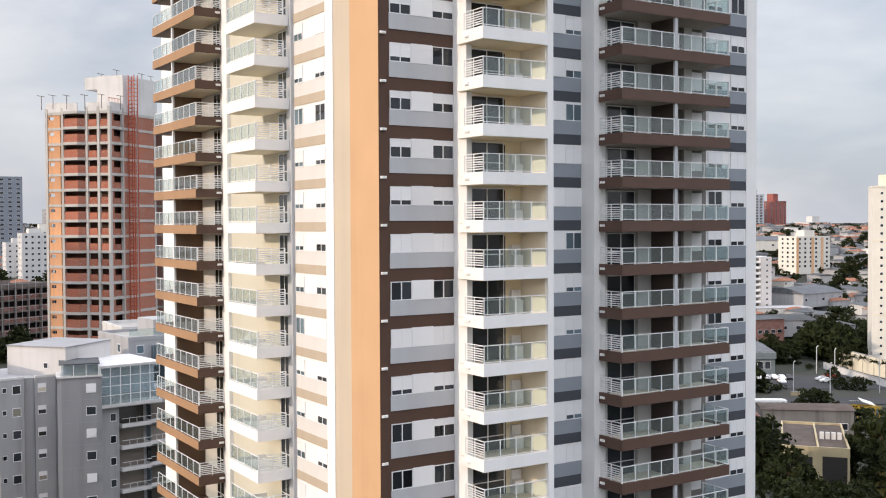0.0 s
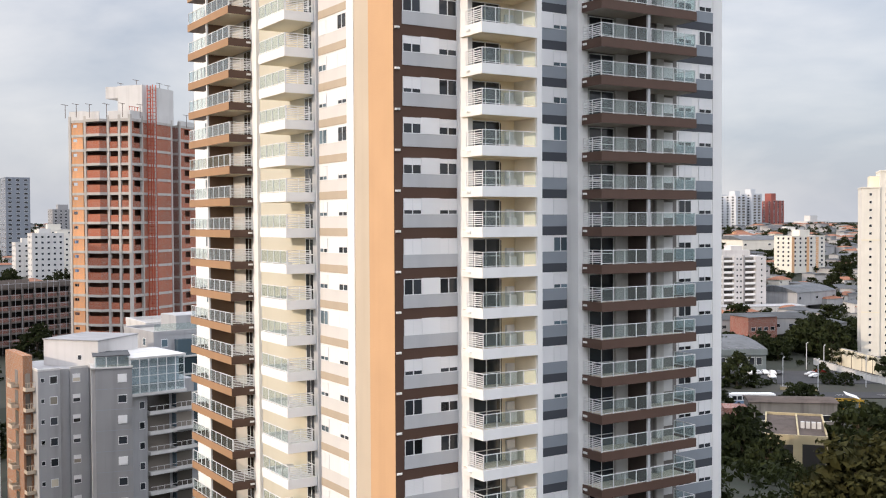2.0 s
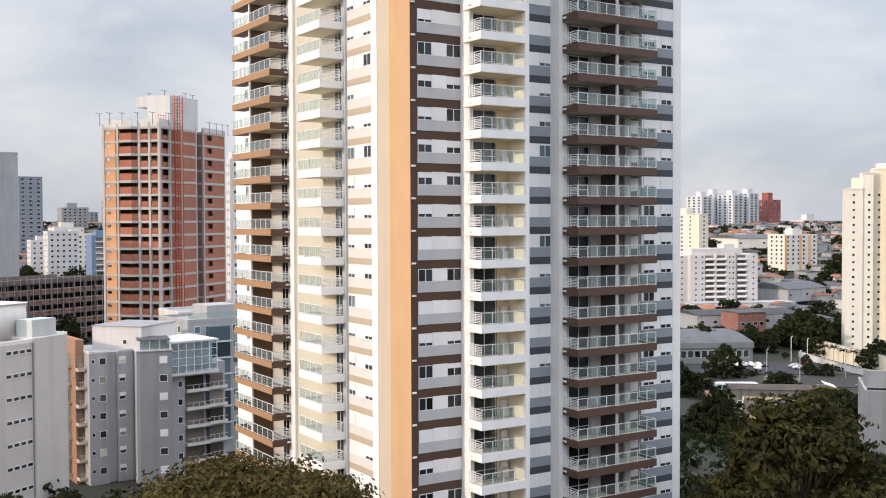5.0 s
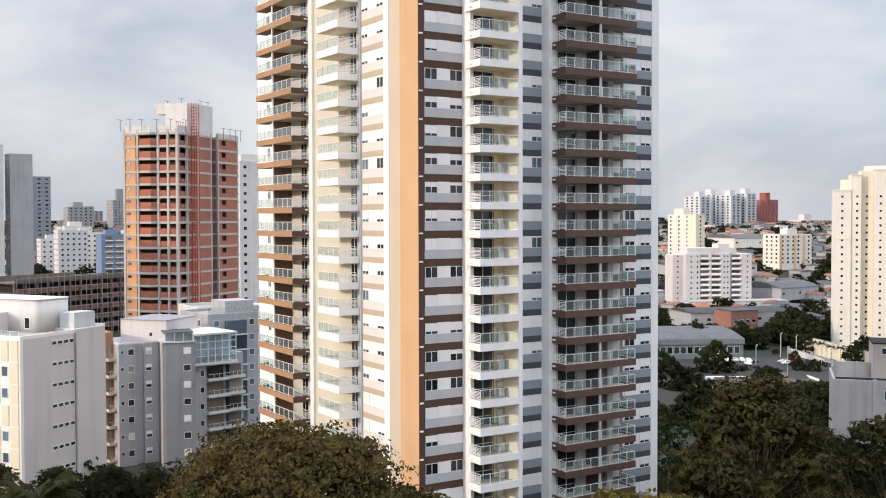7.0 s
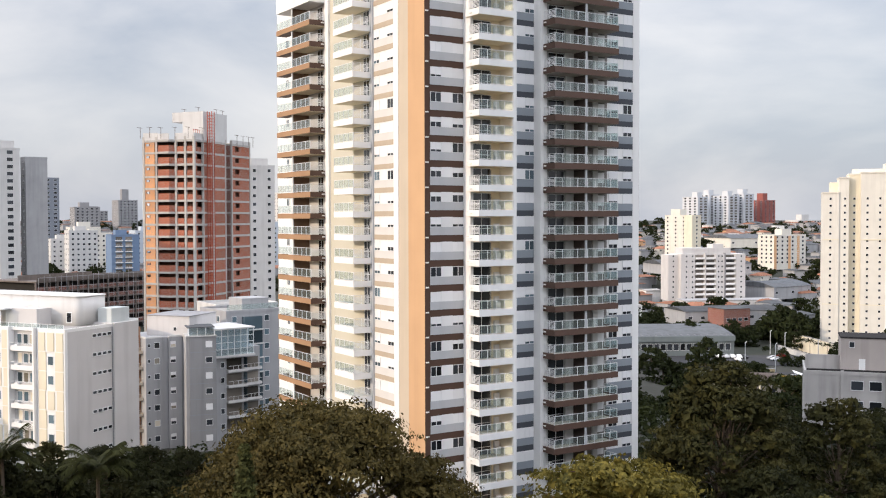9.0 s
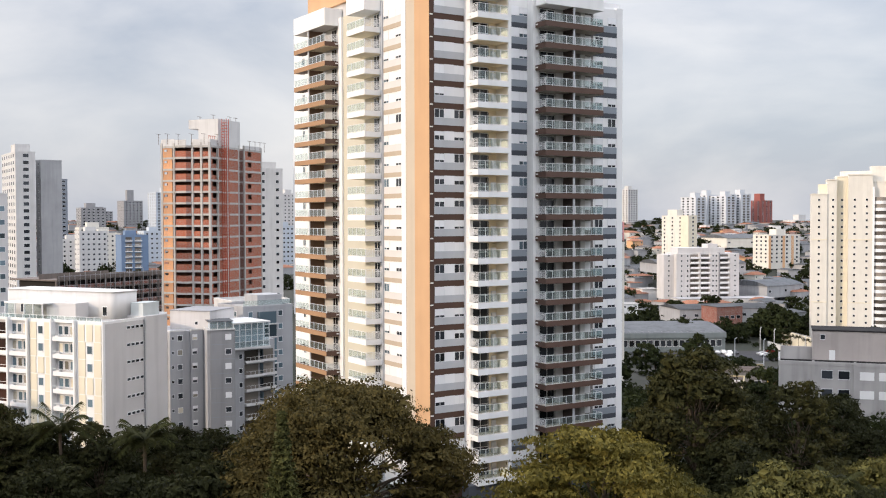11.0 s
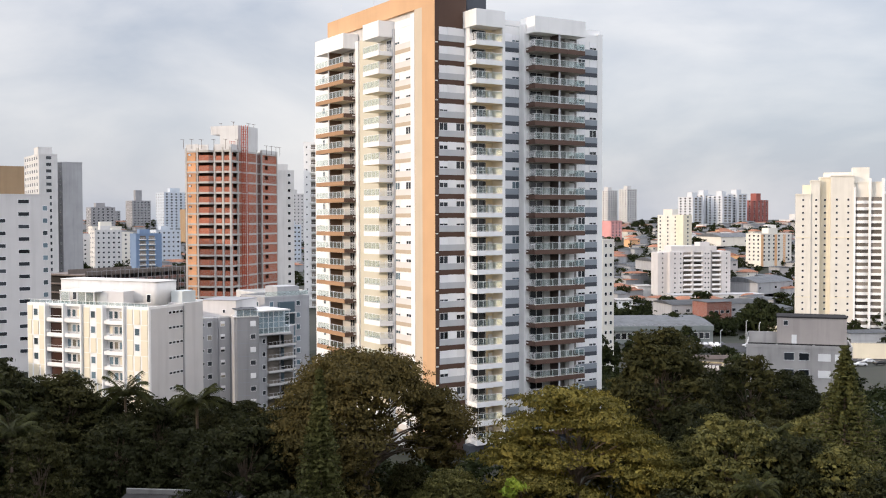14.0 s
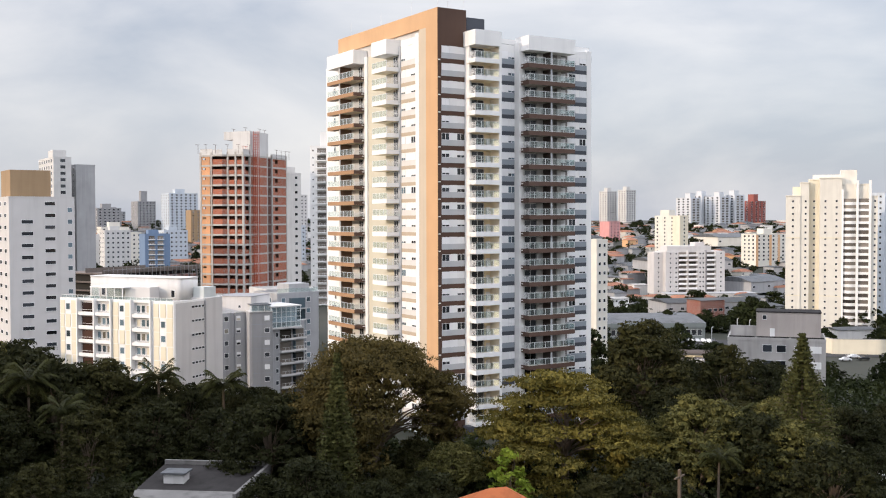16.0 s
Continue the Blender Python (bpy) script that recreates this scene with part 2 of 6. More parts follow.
# main block, in pieces that butt against one another
part("core_wall", solid([(0.35, 0.35, 0, W, D, ROOF)]), WHITE, tower)
part("corner_pier", solid([(0, 0, 0, 0.35, 3.74, lv(11) + 5.6 - 1.3)]), ORANGE, tower, label="ochre painted corner pier")
part("pier_strip", solid([(-0.003, 3.74, 0, 0.35, 6.03, lv(11) + 2.9)]), BEIGE, tower, label="beige painted strip")
part("pier_edge", solid([(-0.06, 6.03, 0, 0.35, 7.16, lv(11) + 2.4)]), WHITE, tower)
part("crown_wall", solid([(0, 3.74, lv(11) + 2.9, 0.5, 37.0, lv(11) + 5.75), (0, 0, lv(11) + 4.3, 0.35, 3.74, lv(11) + 5.75)]), ORANGE, tower, label="ochre parapet band")
part("crown_inner", solid([(0.5, 3.3, ROOF, 5.75, 36.9, lv(11) + 5.6)]), OFFWHITE, tower)
part("brown_front", solid([(0.004, -0.005, 0, 5.7, 0.345, lv(11) + 5.75), (0.35, 0.345, ROOF, 5.75, 3.3, lv(11) + 5.74)]), BROWN, tower, label="dark brown rendered corner panel")
for x, y in ((0.3, 0.4), (5.4, 0.4), (3.0, 1.6), (0.3, 9.0), (0.3, 20.0), (0.3, 32.0)):
    part("lightning_rod", solid([(x - 0.02, y - 0.02, lv(11) + 5.7, x + 0.02, y + 0.02, lv(11) + 8.2)]), ALU, tower)
part("machine_room", solid([(8.0, 3.2, ROOF, 11.6, 12.0, lv(11) + 5.35)]), DARKGREY, tower, label="slate grey rooftop machine room")
for y0, y1 in ((7.16, 12.2), (37.0, D)):
    part("left_wall", solid([(0, y0, 0, 0.35, y1, ROOF)]), WHITE, tower)
part("left_wall", solid([(0, 18.2, 0, 0.35, 25.4, ROOF)]), STONE, tower, label="greige wall between the balcony stacks")
part("left_column", solid([(-0.3, 24.6, 0, -0.003, 25.71, ROOF)]), WHITE, tower)
part("left_column", solid([(-0.25, 12.2, 0, 0.35, 13.0, ROOF + 0.2)]), SILVER, tower)
part("left_parapet", solid([(-0.05, 6.1, ROOF, 0.4, 12.2, lv(11) + 1.9)]), WHITE, tower)
part("right_wall", solid([(10.45, 0, 0, 16.4, 0.35, ROOF), (26.6, -0.5, 0, 31.5, 0.35, ROOF)]), WHITE, tower)
part("right_corner", solid([(31.5, -0.55, 0, W + 0.003, 0.35, ROOF + 0.25)]), WHITE, tower)
part("right_column", solid([(15.75, -1.35, 0, 16.75, 0, ROOF + 0.25)]), WHITE, tower)
part("roof_slab", solid([(0.4, 0.4, ROOF, W - 0.1, D - 0.1, ROOF + 0.12)]), CONCRETE, tower)
part("roof_parapet", solid([(10.6, 0.05, ROOF + 0.12, W - 0.05, 0.3, ROOF + 0.95), (W - 0.3, 0.3, ROOF + 0.12, W - 0.05, D, ROOF + 0.95)]), WHITE, tower)
# loggia block A: sunlit flank, back wall, end wall
part("flank_wall", solid([(5.35, -1.5, 0, 5.75, -0.005, lv(11) - 0.45)]), WHITE, tower)
part("back_wall", solid([(5.75, -0.85, 0, 10.0, 0.35, lv(11) - 0.45)]), SOFFIT, tower, label="cream loggia wall")
part("end_wall", solid([(10.0, -3.65, 0, 10.45, 0.35, lv(11) + 2.0)]), WHITE, tower)
# added panel whose bright cream stands for sunlight on this wall
part("end_lining", solid([(9.97, -3.45, 0, 9.997, -0.86, lv(11) - 0.5)]), LINING, tower, label="cream loggia side wall with sunlight painted in")
# loggia block B
for x0, x1 in ((19.7, 20.95), (24.1, 24.9)):
    part("loggia_pier", solid([(x0, -1.35, 0, x1, -1.103, lv(11) - 0.5)]), OFFWHITE, tower, label="pale pier between the loggia doors")
part("back_wall", solid([(16.75, -1.1, 0, 26.6, 0.35, lv(11) - 0.45)]), DUSK, tower, label="loggia wall in a shade-darkened taupe")
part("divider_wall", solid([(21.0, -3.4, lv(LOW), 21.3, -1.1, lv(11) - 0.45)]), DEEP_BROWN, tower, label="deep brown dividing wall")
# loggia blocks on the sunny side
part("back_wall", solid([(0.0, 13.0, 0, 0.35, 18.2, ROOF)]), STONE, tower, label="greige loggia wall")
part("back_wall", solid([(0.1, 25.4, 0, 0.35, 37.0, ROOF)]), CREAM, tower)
part("divider_wall", solid([(-2.25, 31.7, lv(LOW), 0.1, 31.95, lv(11) - 0.45)]), LIT_BROWN, tower, label="deep brown dividing wall")
part("divider_edge", solid([(-2.42, 31.72, lv(LOW), -2.25, 31.93, lv(11) - 0.45)]), WHITE, tower)
part("divider_edge", solid([(21.02, -3.57, lv(LOW), 21.28, -3.4, lv(11) - 0.45)]), SILVER, tower)
# rounded caps over each balcony stack
for cap in ((5.1, -3.65, 10.0, 0.35), (16.15, -3.66, 26.35, 0.35)):
    part("balcony_cap", solid([(cap[0], cap[1], lv(11) - 0.45, cap[2], cap[3], lv(11) + 2.05)]), WHITE, tower)
for cap in ((-2.8, 12.57, 0.35, 18.0), (-2.51, 25.72, 0.35, 36.9)):
    part("balcony_cap", solid([(cap[0], cap[1], lv(11) - 0.45, cap[2], cap[3], lv(11) + 2.1)]), WHITE, tower)
part("base_storey", solid([(4.0, -3.2, 0, 11.0, -1.5, 2.2), (15.5, -3.3, 0, 27.0, -1.36, 2.2)]), DARKGREY, tower)


def railing(length, bays, gap=0.0):
    """Posts, handrail and foot rail along +x from 0 to length."""
    h = 1.12
    b = [(0, -0.025, h - 0.05, length, 0.03, h), (0, -0.012, 0.07, length, 0.012, 0.11)]
    for i in range(bays + 1):
        x = min(max(length * i / bays - 0.025, 0), length - 0.05)
        b.append((x, -0.03, -0.02, x + 0.05, 0.03, h - 0.05))
    return solid(b, "railing")


def slatted_side(length):
    h = 1.12
    b = [(0, -0.025, h - 0.05, length, 0.03, h)]
    for i in range(3):
        x = min(max(length * i / 2 - 0.025, 0), length - 0.05)
        b.append((x, -0.03, -0.02, x + 0.05, 0.03, h - 0.05))
    b += [(0.05, -0.012, 0.13 + 0.145 * i, length - 0.05, 0.012, 0.195 + 0.145 * i) for i in range(6)]
    return solid(b, "slatted_railing")


def pane_mesh(w, h=0.92):
    return solid([(0.03, -0.006, 0.12, w - 0.03, 0.006, 0.12 + h)], "glass_panel")


def lamp_mesh():
    return solid([(-0.2, -0.1, -0.08, 0.2, 0, 0.08), (-0.16, -0.14, -0.05, -0.03, -0.1, 0.05), (0.03, -0.14, -0.05, 0.16, -0.1, 0.05)], "wall_lamp")


def door_mesh(w, h, mullions):
    b = [(0, -0.05, 0, 0.07, 0.02, h), (w - 0.07, -0.05, 0, w, 0.02, h), (0, -0.05, h - 0.08, w, 0.02, h), (0.07, -0.05, 0.9, w - 0.07, -0.01, 0.96)]
    b += [(w * i / mullions - 0.04, -0.05, 0, w * i / mullions + 0.04, 0.02, h - 0.08) for i in range(1, mullions)]
    return solid(b, "door_frame")


RAIL_A, RAIL_Q, RAIL_B = railing(4.8, 4), railing(5.3, 4), railing(4.75, 4)
RAIL_P1, RAIL_P2, RAIL_BR = railing(5.85, 4), railing(4.85, 4), railing(4.95, 4)
SIDE_2, SIDE_B = slatted_side(2.1), railing(2.3, 2)
GLASS = {w: pane_mesh(w) for w in (1.2, 1.325, 1.1875, 1.4625, 1.2125, 1.2375, 1.15)}
LAMP_ME = lamp_mesh()
DOOR_ME, DOOR_PANE = door_mesh(2.6, 2.25, 2), solid([(0.07, -0.02, 0.02, 2.53, 0.0, 2.17)])
DOOR_ME2, DOOR_PANE2 = door_mesh(1.7, 2.25, 2), solid([(0.07, -0.02, 0.02, 1.63, 0.0, 2.17)])
SLAB_A = solid([(5.1, -3.65, -0.45, 10.0, -0.85, 0.05), (5.1, -3.65, 0.05, 10.0, -3.5, 0.30), (5.1, -3.5, 0.05, 5.25, -1.5, 0.30)])
SLAB_B = solid([(16.15, -3.66, -0.50, 26.3, -1.1, 0.0), (16.15, -3.66, 0.0, 26.3, -3.5, 0.22), (16.15, -3.5, 0.0, 16.3, -1.36, 0.22), (26.15, -3.5, 0.0, 26.3, -1.1, 0.22)])
SLAB_Q = solid([(-2.8, 12.57, -0.50, 0.0, 17.96, 0.0), (-2.8, 12.57, 0.0, -2.65, 17.96, 0.25), (-2.65, 12.57, 0.0, -0.25, 12.72, 0.25), (-2.65, 17.81, 0, 0.0, 17.96, 0.25)])
SLAB_P = solid([(-2.51, 25.72, -0.58, 0.1, 31.7, -0.08), (-2.51, 31.95, -0.58, -0.95, 36.88, -0.08), (-2.51, 25.72, -0.08, -2.36, 36.88, 0.12), (-2.36, 25.72, -0.08, -0.2, 25.87, 0.12), (-2.36, 36.73, -0.08, -0.95, 36.88, 0.12)])
SIDE_DOOR = solid([(0, -0.04, 0, 0.45, 0.0, 2.1)])
COUNTER = faces([(x, y, z) for z in (0, 0.85, 0.9, 1.5) for x, y in ((0, -0.55), (0.7, -0.55), (0.7, 0), (0, 0))], [(3, 2, 1, 0)] + [(4 * r + i, 4 * r + (i + 1) % 4, 4 * r + 4 + (i + 1) % 4, 4 * r + 4 + i) for r in range(3) for i in range(4)] + [(12, 13, 14, 15)])
for vert in COUNTER.vertices[8:16]:
    vert.co.y = vert.co.y * 0.45
FASCIA_P = solid([(-2.53, 25.72, -0.58, -2.514, 36.88, 0.12)])
FLOOR_A, FLOOR_B = solid([(5.25, -3.5, 0.054, 10.0, -0.85, 0.09)]), solid([(16.3, -3.5, 0.004, 26.15, -1.1, 0.05)])
CEIL_A, CEIL_B = solid([(5.15, -3.6, -0.47, 9.99, -0.86, -0.454)]), solid([(16.2, -3.6, -0.52, 26.25, -1.12, -0.504)])
CEIL_Q, CEIL_P = solid([(-2.75, 12.62, -0.52, -0.01, 17.9, -0.504)]), solid([(-2.46, 25.77, -0.60, 0.09, 31.69, -0.584)])
SHUT_B = solid([(24.95, -1.16, 0.9, 26.1, -1.103, 2.2)])
TURN = math.pi / 2


def glazed_run(slab, rail, at, turn, width, count):
    r = part("railing", rail, ALU, slab, at, turn)
    me = GLASS[width]
    for i in range(count):
        p = part("glass_panel", me, RAILGLASS, slab, (at[0] + math.cos(turn) * width * i, at[1] + math.sin(turn) * width * i, at[2]), turn)
    return r


def slatted(slab, at, turn):
    part("side_railing", SIDE_2, ALU, slab, at, turn)["kind"] = "stuff"


for k in range(LOW, TOP + 1):
    z = lv(k)
    a = part("balcony", SLAB_A, WHITE, tower, (0, 0, z), label="white balcony with glass balustrade")
    part("floor_tiles", FLOOR_A, TILE_FLOOR, a)
    part("soffit", CEIL_A, SOFFIT, a)
    glazed_run(a, RAIL_A, (5.15, -3.58, 0.30), 0, 1.2, 4)
    slatted(a, (5.18, -1.5, 0.30), -TURN)
    part("wall_lamp", LAMP_ME, LAMP, a, (5.1, -2.0, -0.1), -TURN)
    d = part("balcony_door", DOOR_ME, ALU, a, (6.0, -0.86, 0.09))
    part("door_pane", DOOR_PANE, PANE, a, (6.0, -0.87, 0.09))
    part("side_door", SIDE_DOOR, PANE, a, (8.25, -0.86, 0.09))
    part("barbecue_counter", COUNTER, SHUTTER, a, (9.05, -0.86, 0.09), label="white barbecue counter")
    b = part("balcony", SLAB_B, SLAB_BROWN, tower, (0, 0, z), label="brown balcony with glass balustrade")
    part("floor_tiles", FLOOR_B, TILE_FLOOR, b)
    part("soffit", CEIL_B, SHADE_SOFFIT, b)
    glazed_run(b, RAIL_B, (16.2, -3.58, 0.22), 0, 1.1875, 4)
    glazed_run(b, RAIL_BR, (21.3, -3.58, 0.22), 0, 1.2375, 4)
    slatted(b, (16.23, -1.45, 0.22), -TURN)
    glazed_run(b, SIDE_B, (26.22, -3.5, 0.22), TURN, 1.15, 2)
    part("wall_lamp", LAMP_ME, LAMP, b, (16.15, -1.75, -0.1), -TURN)
    part("balcony_door", DOOR_ME, ALU, b, (17.0, -1.11, 0.05))
    part("door_pane", DOOR_PANE, PANE, b, (17.0, -1.12, 0.05))
    part("balcony_door", DOOR_ME2, ALU, b, (21.5, -1.11, 0.05))
    part("door_pane", DOOR_PANE2, PANE, b, (21.5, -1.12, 0.05))
    part("shutter_panel", SHUT_B, SHUTTER, b)
    q = part("balcony", SLAB_Q, WHITE, tower, (0, 0, z - 0.04), label="white balcony with glass balustrade")
    part("soffit", CEIL_Q, SOFFIT, q)
    glazed_run(q, RAIL_Q, (-2.73, 17.9, 0.25), -TURN, 1.325, 4)
    slatted(q, (-2.68, 12.65, 0.25), 0)
    part("balcony_door", DOOR_ME2, ALU, q, (-0.01, 14.9, 0.05), -TURN)
    part("door_pane", DOOR_PANE2, CURTAIN, q, (-0.02, 14.9, 0.05), -TURN)
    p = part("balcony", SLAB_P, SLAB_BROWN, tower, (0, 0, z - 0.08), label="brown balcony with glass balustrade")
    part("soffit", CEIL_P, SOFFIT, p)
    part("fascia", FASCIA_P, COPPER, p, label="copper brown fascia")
    glazed_run(p, RAIL_P1, (-2.44, 31.65, 0.12), -TURN, 1.4625, 4)
    glazed_run(p, RAIL_P2, (-2.44, 36.8, 0.12), -TURN, 1.2125, 4)
    slatted(p, (-2.4, 25.8, 0.12), 0)
    part("wall_lamp", LAMP_ME, LAMP, p, (-0.6, 25.72, -0.18))
    part("balcony_door", DOOR_ME2, ALU, p, (0.09, 28.6, 0.0), -TURN)
    part("door_pane", DOOR_PANE2, CURTAIN, p, (0.08, 28.6, 0.0), -TURN)
    part("wall_lamp", LAMP_ME, LAMP, tower, (0.3, -0.005, z))


# windows: a frame with two sashes and a roller shutter that hangs at any height
def frame_mesh(w, h):
    t = 0.05
    return solid([(0, -0.05, 0, t, 0.03, h), (w - t, -0.05, 0, w, 0.03, h), (t, -0.05, 0, w - t, 0.03, t), (t, -0.05, h - t, w - t, 0.03, h), (w / 2 - 0.035, -0.045, t, w / 2 + 0.035, 0.03, h - t)])


FRAMES, SASHES, BLINDS = {}, {}, {}


def window(parent, x, y, z, w, h, turn, shut, glass=PANE):
    if (w, h) not in FRAMES:
        FRAMES[w, h] = frame_mesh(w, h)
        SASHES[w, h] = solid([(0.05, -0.015, 0.05, w / 2 - 0.035, -0.005, h - 0.05)])
    f = part("window", FRAMES[w, h], ALU, parent, (x, y, z), turn)
    part("pane", SASHES[w, h], glass, f)
    part("pane", SASHES[w, h], glass, f, (w / 2 - 0.015, 0.004, 0))
    if shut > 0.02:
        key = (w, h, round(shut, 2))
        if key not in BLINDS:
            n = max(2, int(h * shut / 0.11)) * 2
            s = (h * shut - 0.04) / n
            rows = [(x, -0.040 + 0.004 * (i % 2), h - 0.02 - s * i) for i in range(n + 1) for x in (0.04, w - 0.04)]
            BLINDS[key] = faces(rows, [(2 * i, 2 * i + 2, 2 * i + 3, 2 * i + 1) for i in range(n)])
        part("roller_shutter", BLINDS[key], SHUTTER, f)
    return f


# how far the shutters on the brown front hang, from the top storey down
LEFT_SHUT = (1, 1, 1, 1, 0.8, 0, 0.5, 0.75, 0.4, 0.45, 0.75, 1, 0, 1, 0.75, 0, 0, 1, 0.6, 0, 1, 1)
RIGHT_SHUT = (1, 1, 1, 1, 1, 0, 0.65, 0, 0.55, 0.3, 0.75, 1, 0, 1, 0.75, 0.4, 0, 1, 1, 0, 1, 1)
choices = (1.0, 0.75, 0.75, 0.7, 0.6, 0.0, 1.0, 0.75)
BAND = solid([(0.72, -0.06, 0.27, 5.38, -0.006, 1.21)])
INFILL = solid([(2.26, -0.09, 1.21, 3.78, -0.006, 2.40)])
TANBAND, CREAMBAND = solid([(-0.006, 7.2, -0.4, -0.05, 12.15, 0.22)]), solid([(-0.006, 7.2, 0.22, -0.03, 12.15, 1.15)])
SLATE1, GREY1 = solid([(10.5, -0.03, -0.42, 15.7, -0.006, 0.27)]), solid([(10.5, -0.05, 0.27, 15.7, -0.006, 1.2)])
SLATE2, GREY2 = solid([(26.6, -0.53, -0.42, 31.5, -0.506, 0.27)]), solid([(26.6, -0.55, 0.27, 31.5, -0.506, 1.2)])
BOXED = solid([(13.0, -0.10, 1.2, 14.3, -0.006, 2.46)])
for k in range(LOW, TOP + 1):
    z, i = lv(k), TOP - k
    part("spandrel", BAND, SILVER, tower, (0, 0, z), label="light grey spandrel panel")
    part("infill_panel", INFILL, SHUTTER, tower, (0, 0, z))
    window(tower, 0.76, -0.012, z + 1.21, 1.5, 1.15, 0, LEFT_SHUT[i])
    window(tower, 3.78, -0.012, z + 1.21, 1.56, 1.15, 0, RIGHT_SHUT[i])
    part("tan_band", TANBAND, TAN, tower, (0, 0, z))
    part("spandrel", CREAMBAND, CREAM, tower, (0, 0, z))
    window(tower, -0.012, 8.7, z + 1.15, 1.5, 1.15, -TURN, dice.choice(choices), BLUEPANE)
    window(tower, -0.012, 12.1, z + 1.15, 1.4, 1.15, -TURN, dice.choice(choices), BLUEPANE)
    part("slate_band", SLATE1, DARKGREY, tower, (0, 0, z))
    part("spandrel", GREY1, MIDGREY, tower, (0, 0, z), label="mid grey spandrel panel")
    part("infill_panel", BOXED, SHUTTER, tower, (0, 0, z))
    window(tower, 14.35, -0.012, z + 1.2, 1.4, 1.15, 0, dice.choice(choices))
    part("slate_band", SLATE2, DARKGREY, tower, (0, 0, z))
    part("spandrel", GREY2, MIDGREY, tower, (0, 0, z), label="mid grey spandrel panel")
    window(tower, 29.8, -0.512, z + 1.2, 1.5, 1.2, 0, dice.choice(choices))
    window(tower, 27.4, -0.512, z + 1.2, 1.5, 1.2, 0, dice.choice(choices))
    if k % 2:
        window(tower, 0.0, 39.2, z + 1.15, 0.9, 1.1, -TURN, 0, BLUEPANE)


# ---------------------------------------------------------------- buildings round the tower
def brickwork(name, color, mortar=(0.32, 0.29, 0.26)):
    m = paint(name, color, 0.9, 0.16, 0.18, each=0.16)
    n, l = m.node_tree.nodes, m.node_tree.links
    bk, tc, mx = n.new("ShaderNodeTexBrick"), n.new("ShaderNodeTexCoord"), n.new("ShaderNodeMix")
    turn = n.new("ShaderNodeMapping")
    turn.inputs["Rotation"].default_value = (radians(90), 0, radians(45))
    bk.inputs["Scale"].default_value = 2.2
    l.new(tc.outputs["Object"], turn.inputs["Vector"])
    l.new(turn.outputs[0], bk.inputs["Vector"])
    mx.data_type = "RGBA"
    base = n["Principled BSDF"].inputs["Base Color"]
    old = base.links[0].from_socket
    l.new(bk.outputs["Fac"], mx.inputs["Factor"])
    l.new(old, mx.inputs["A"])
    mx.inputs["B"].default_value = (*mortar, 1)
    l.new(mx.outputs["Result"], base)
    return m


BRICK = brickwork("hollow_clay_brick", (0.33, 0.098, 0.052))
# paler orange puts the sunlight on the end strip into the brick
SUNBRICK = brickwork("sunlit_clay_brick", (0.62, 0.31, 0.15))
DIMBRICK = brickwork("dusty_brick", (0.22, 0.085, 0.065))
# brick colour with the dark of unlit rooms painted in
UNLITBRICK = paint("unlit_brick_interior", (0.085, 0.043, 0.03), 0.9, 0.2, 0.1, bump=0)
PALECONC = paint("pale_bare_concrete", (0.43, 0.41, 0.385), 0.9, 0.14, 0.2)
# near-black painted in for unlit openings; also serves tyres and wires
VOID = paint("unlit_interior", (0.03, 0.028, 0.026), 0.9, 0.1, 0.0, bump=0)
MAST_RED = paint("red_lattice_steel", (0.38, 0.075, 0.04), 0.5, 0.1, 0.1, bump=0)
IVORY = paint("ivory_render", (0.70, 0.645, 0.515), 0.75, 0.05, 0.08)
IVORY2 = paint("pale_ivory_render", (0.67, 0.64, 0.575), 0.75, 0.05, 0.08)
BLUEGREY = paint("blue_grey_render", (0.21, 0.235, 0.275), 0.75, 0.06, 0.1)
PALEMIST = paint("mist_grey_render", (0.55, 0.57, 0.60), 0.75, 0.06, 0.1)
PALEBLUE = paint("pale_blue_render", (0.48, 0.53, 0.59), 0.75, 0.06, 0.1)
STRONGBLUE = paint("blue_painted_render", (0.16, 0.23, 0.35), 0.7, 0.06, 0.1)
WARMGREY = paint("warm_grey_render", (0.355, 0.357, 0.368), 0.8, 0.08, 0.18)
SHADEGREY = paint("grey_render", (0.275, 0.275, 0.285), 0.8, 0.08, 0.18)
RUST = paint("brick_red_render", (0.27, 0.085, 0.07), 0.75, 0.06, 0.08)
PEACH = paint("peach_render", (0.66, 0.40, 0.22), 0.75, 0.06, 0.08)
CLAY = paint("clay_roof_tiles", (0.36, 0.105, 0.035), 0.85, 0.25, 0.3, each=0.25)
DULLCLAY = paint("weathered_clay_tiles", (0.255, 0.115, 0.07), 0.9, 0.25, 0.3, each=0.3)
SHEET = paint("weathered_roof_sheet", (0.085, 0.09, 0.097), 0.9, 0.2, 0.3, each=0.35)
PINKWALL = paint("pink_render", (0.62, 0.30, 0.29), 0.8)
OCHRE_PANEL = paint("straw_panel", (0.71, 0.645, 0.51), 0.7, 0.05, 0.05)
GREENGLASS = sheet_glass("penthouse_glass", (0.86, 0.92, 0.93))
BROWNBOX = paint("brown_tank_house", (0.34, 0.235, 0.14), 0.8, 0.08, 0.12)
ASPHALT = paint("asphalt", (0.034, 0.034, 0.037), 0.9, 0.2, 0.1)
ROOFDARK = paint("dark_roofing_felt", (0.030, 0.028, 0.028), 0.95, 0.3, 0.3, spec=0.1)
SCAFFOLD = paint("stained_concrete_frame", (0.15, 0.125, 0.112), 0.9, 0.2, 0.3)
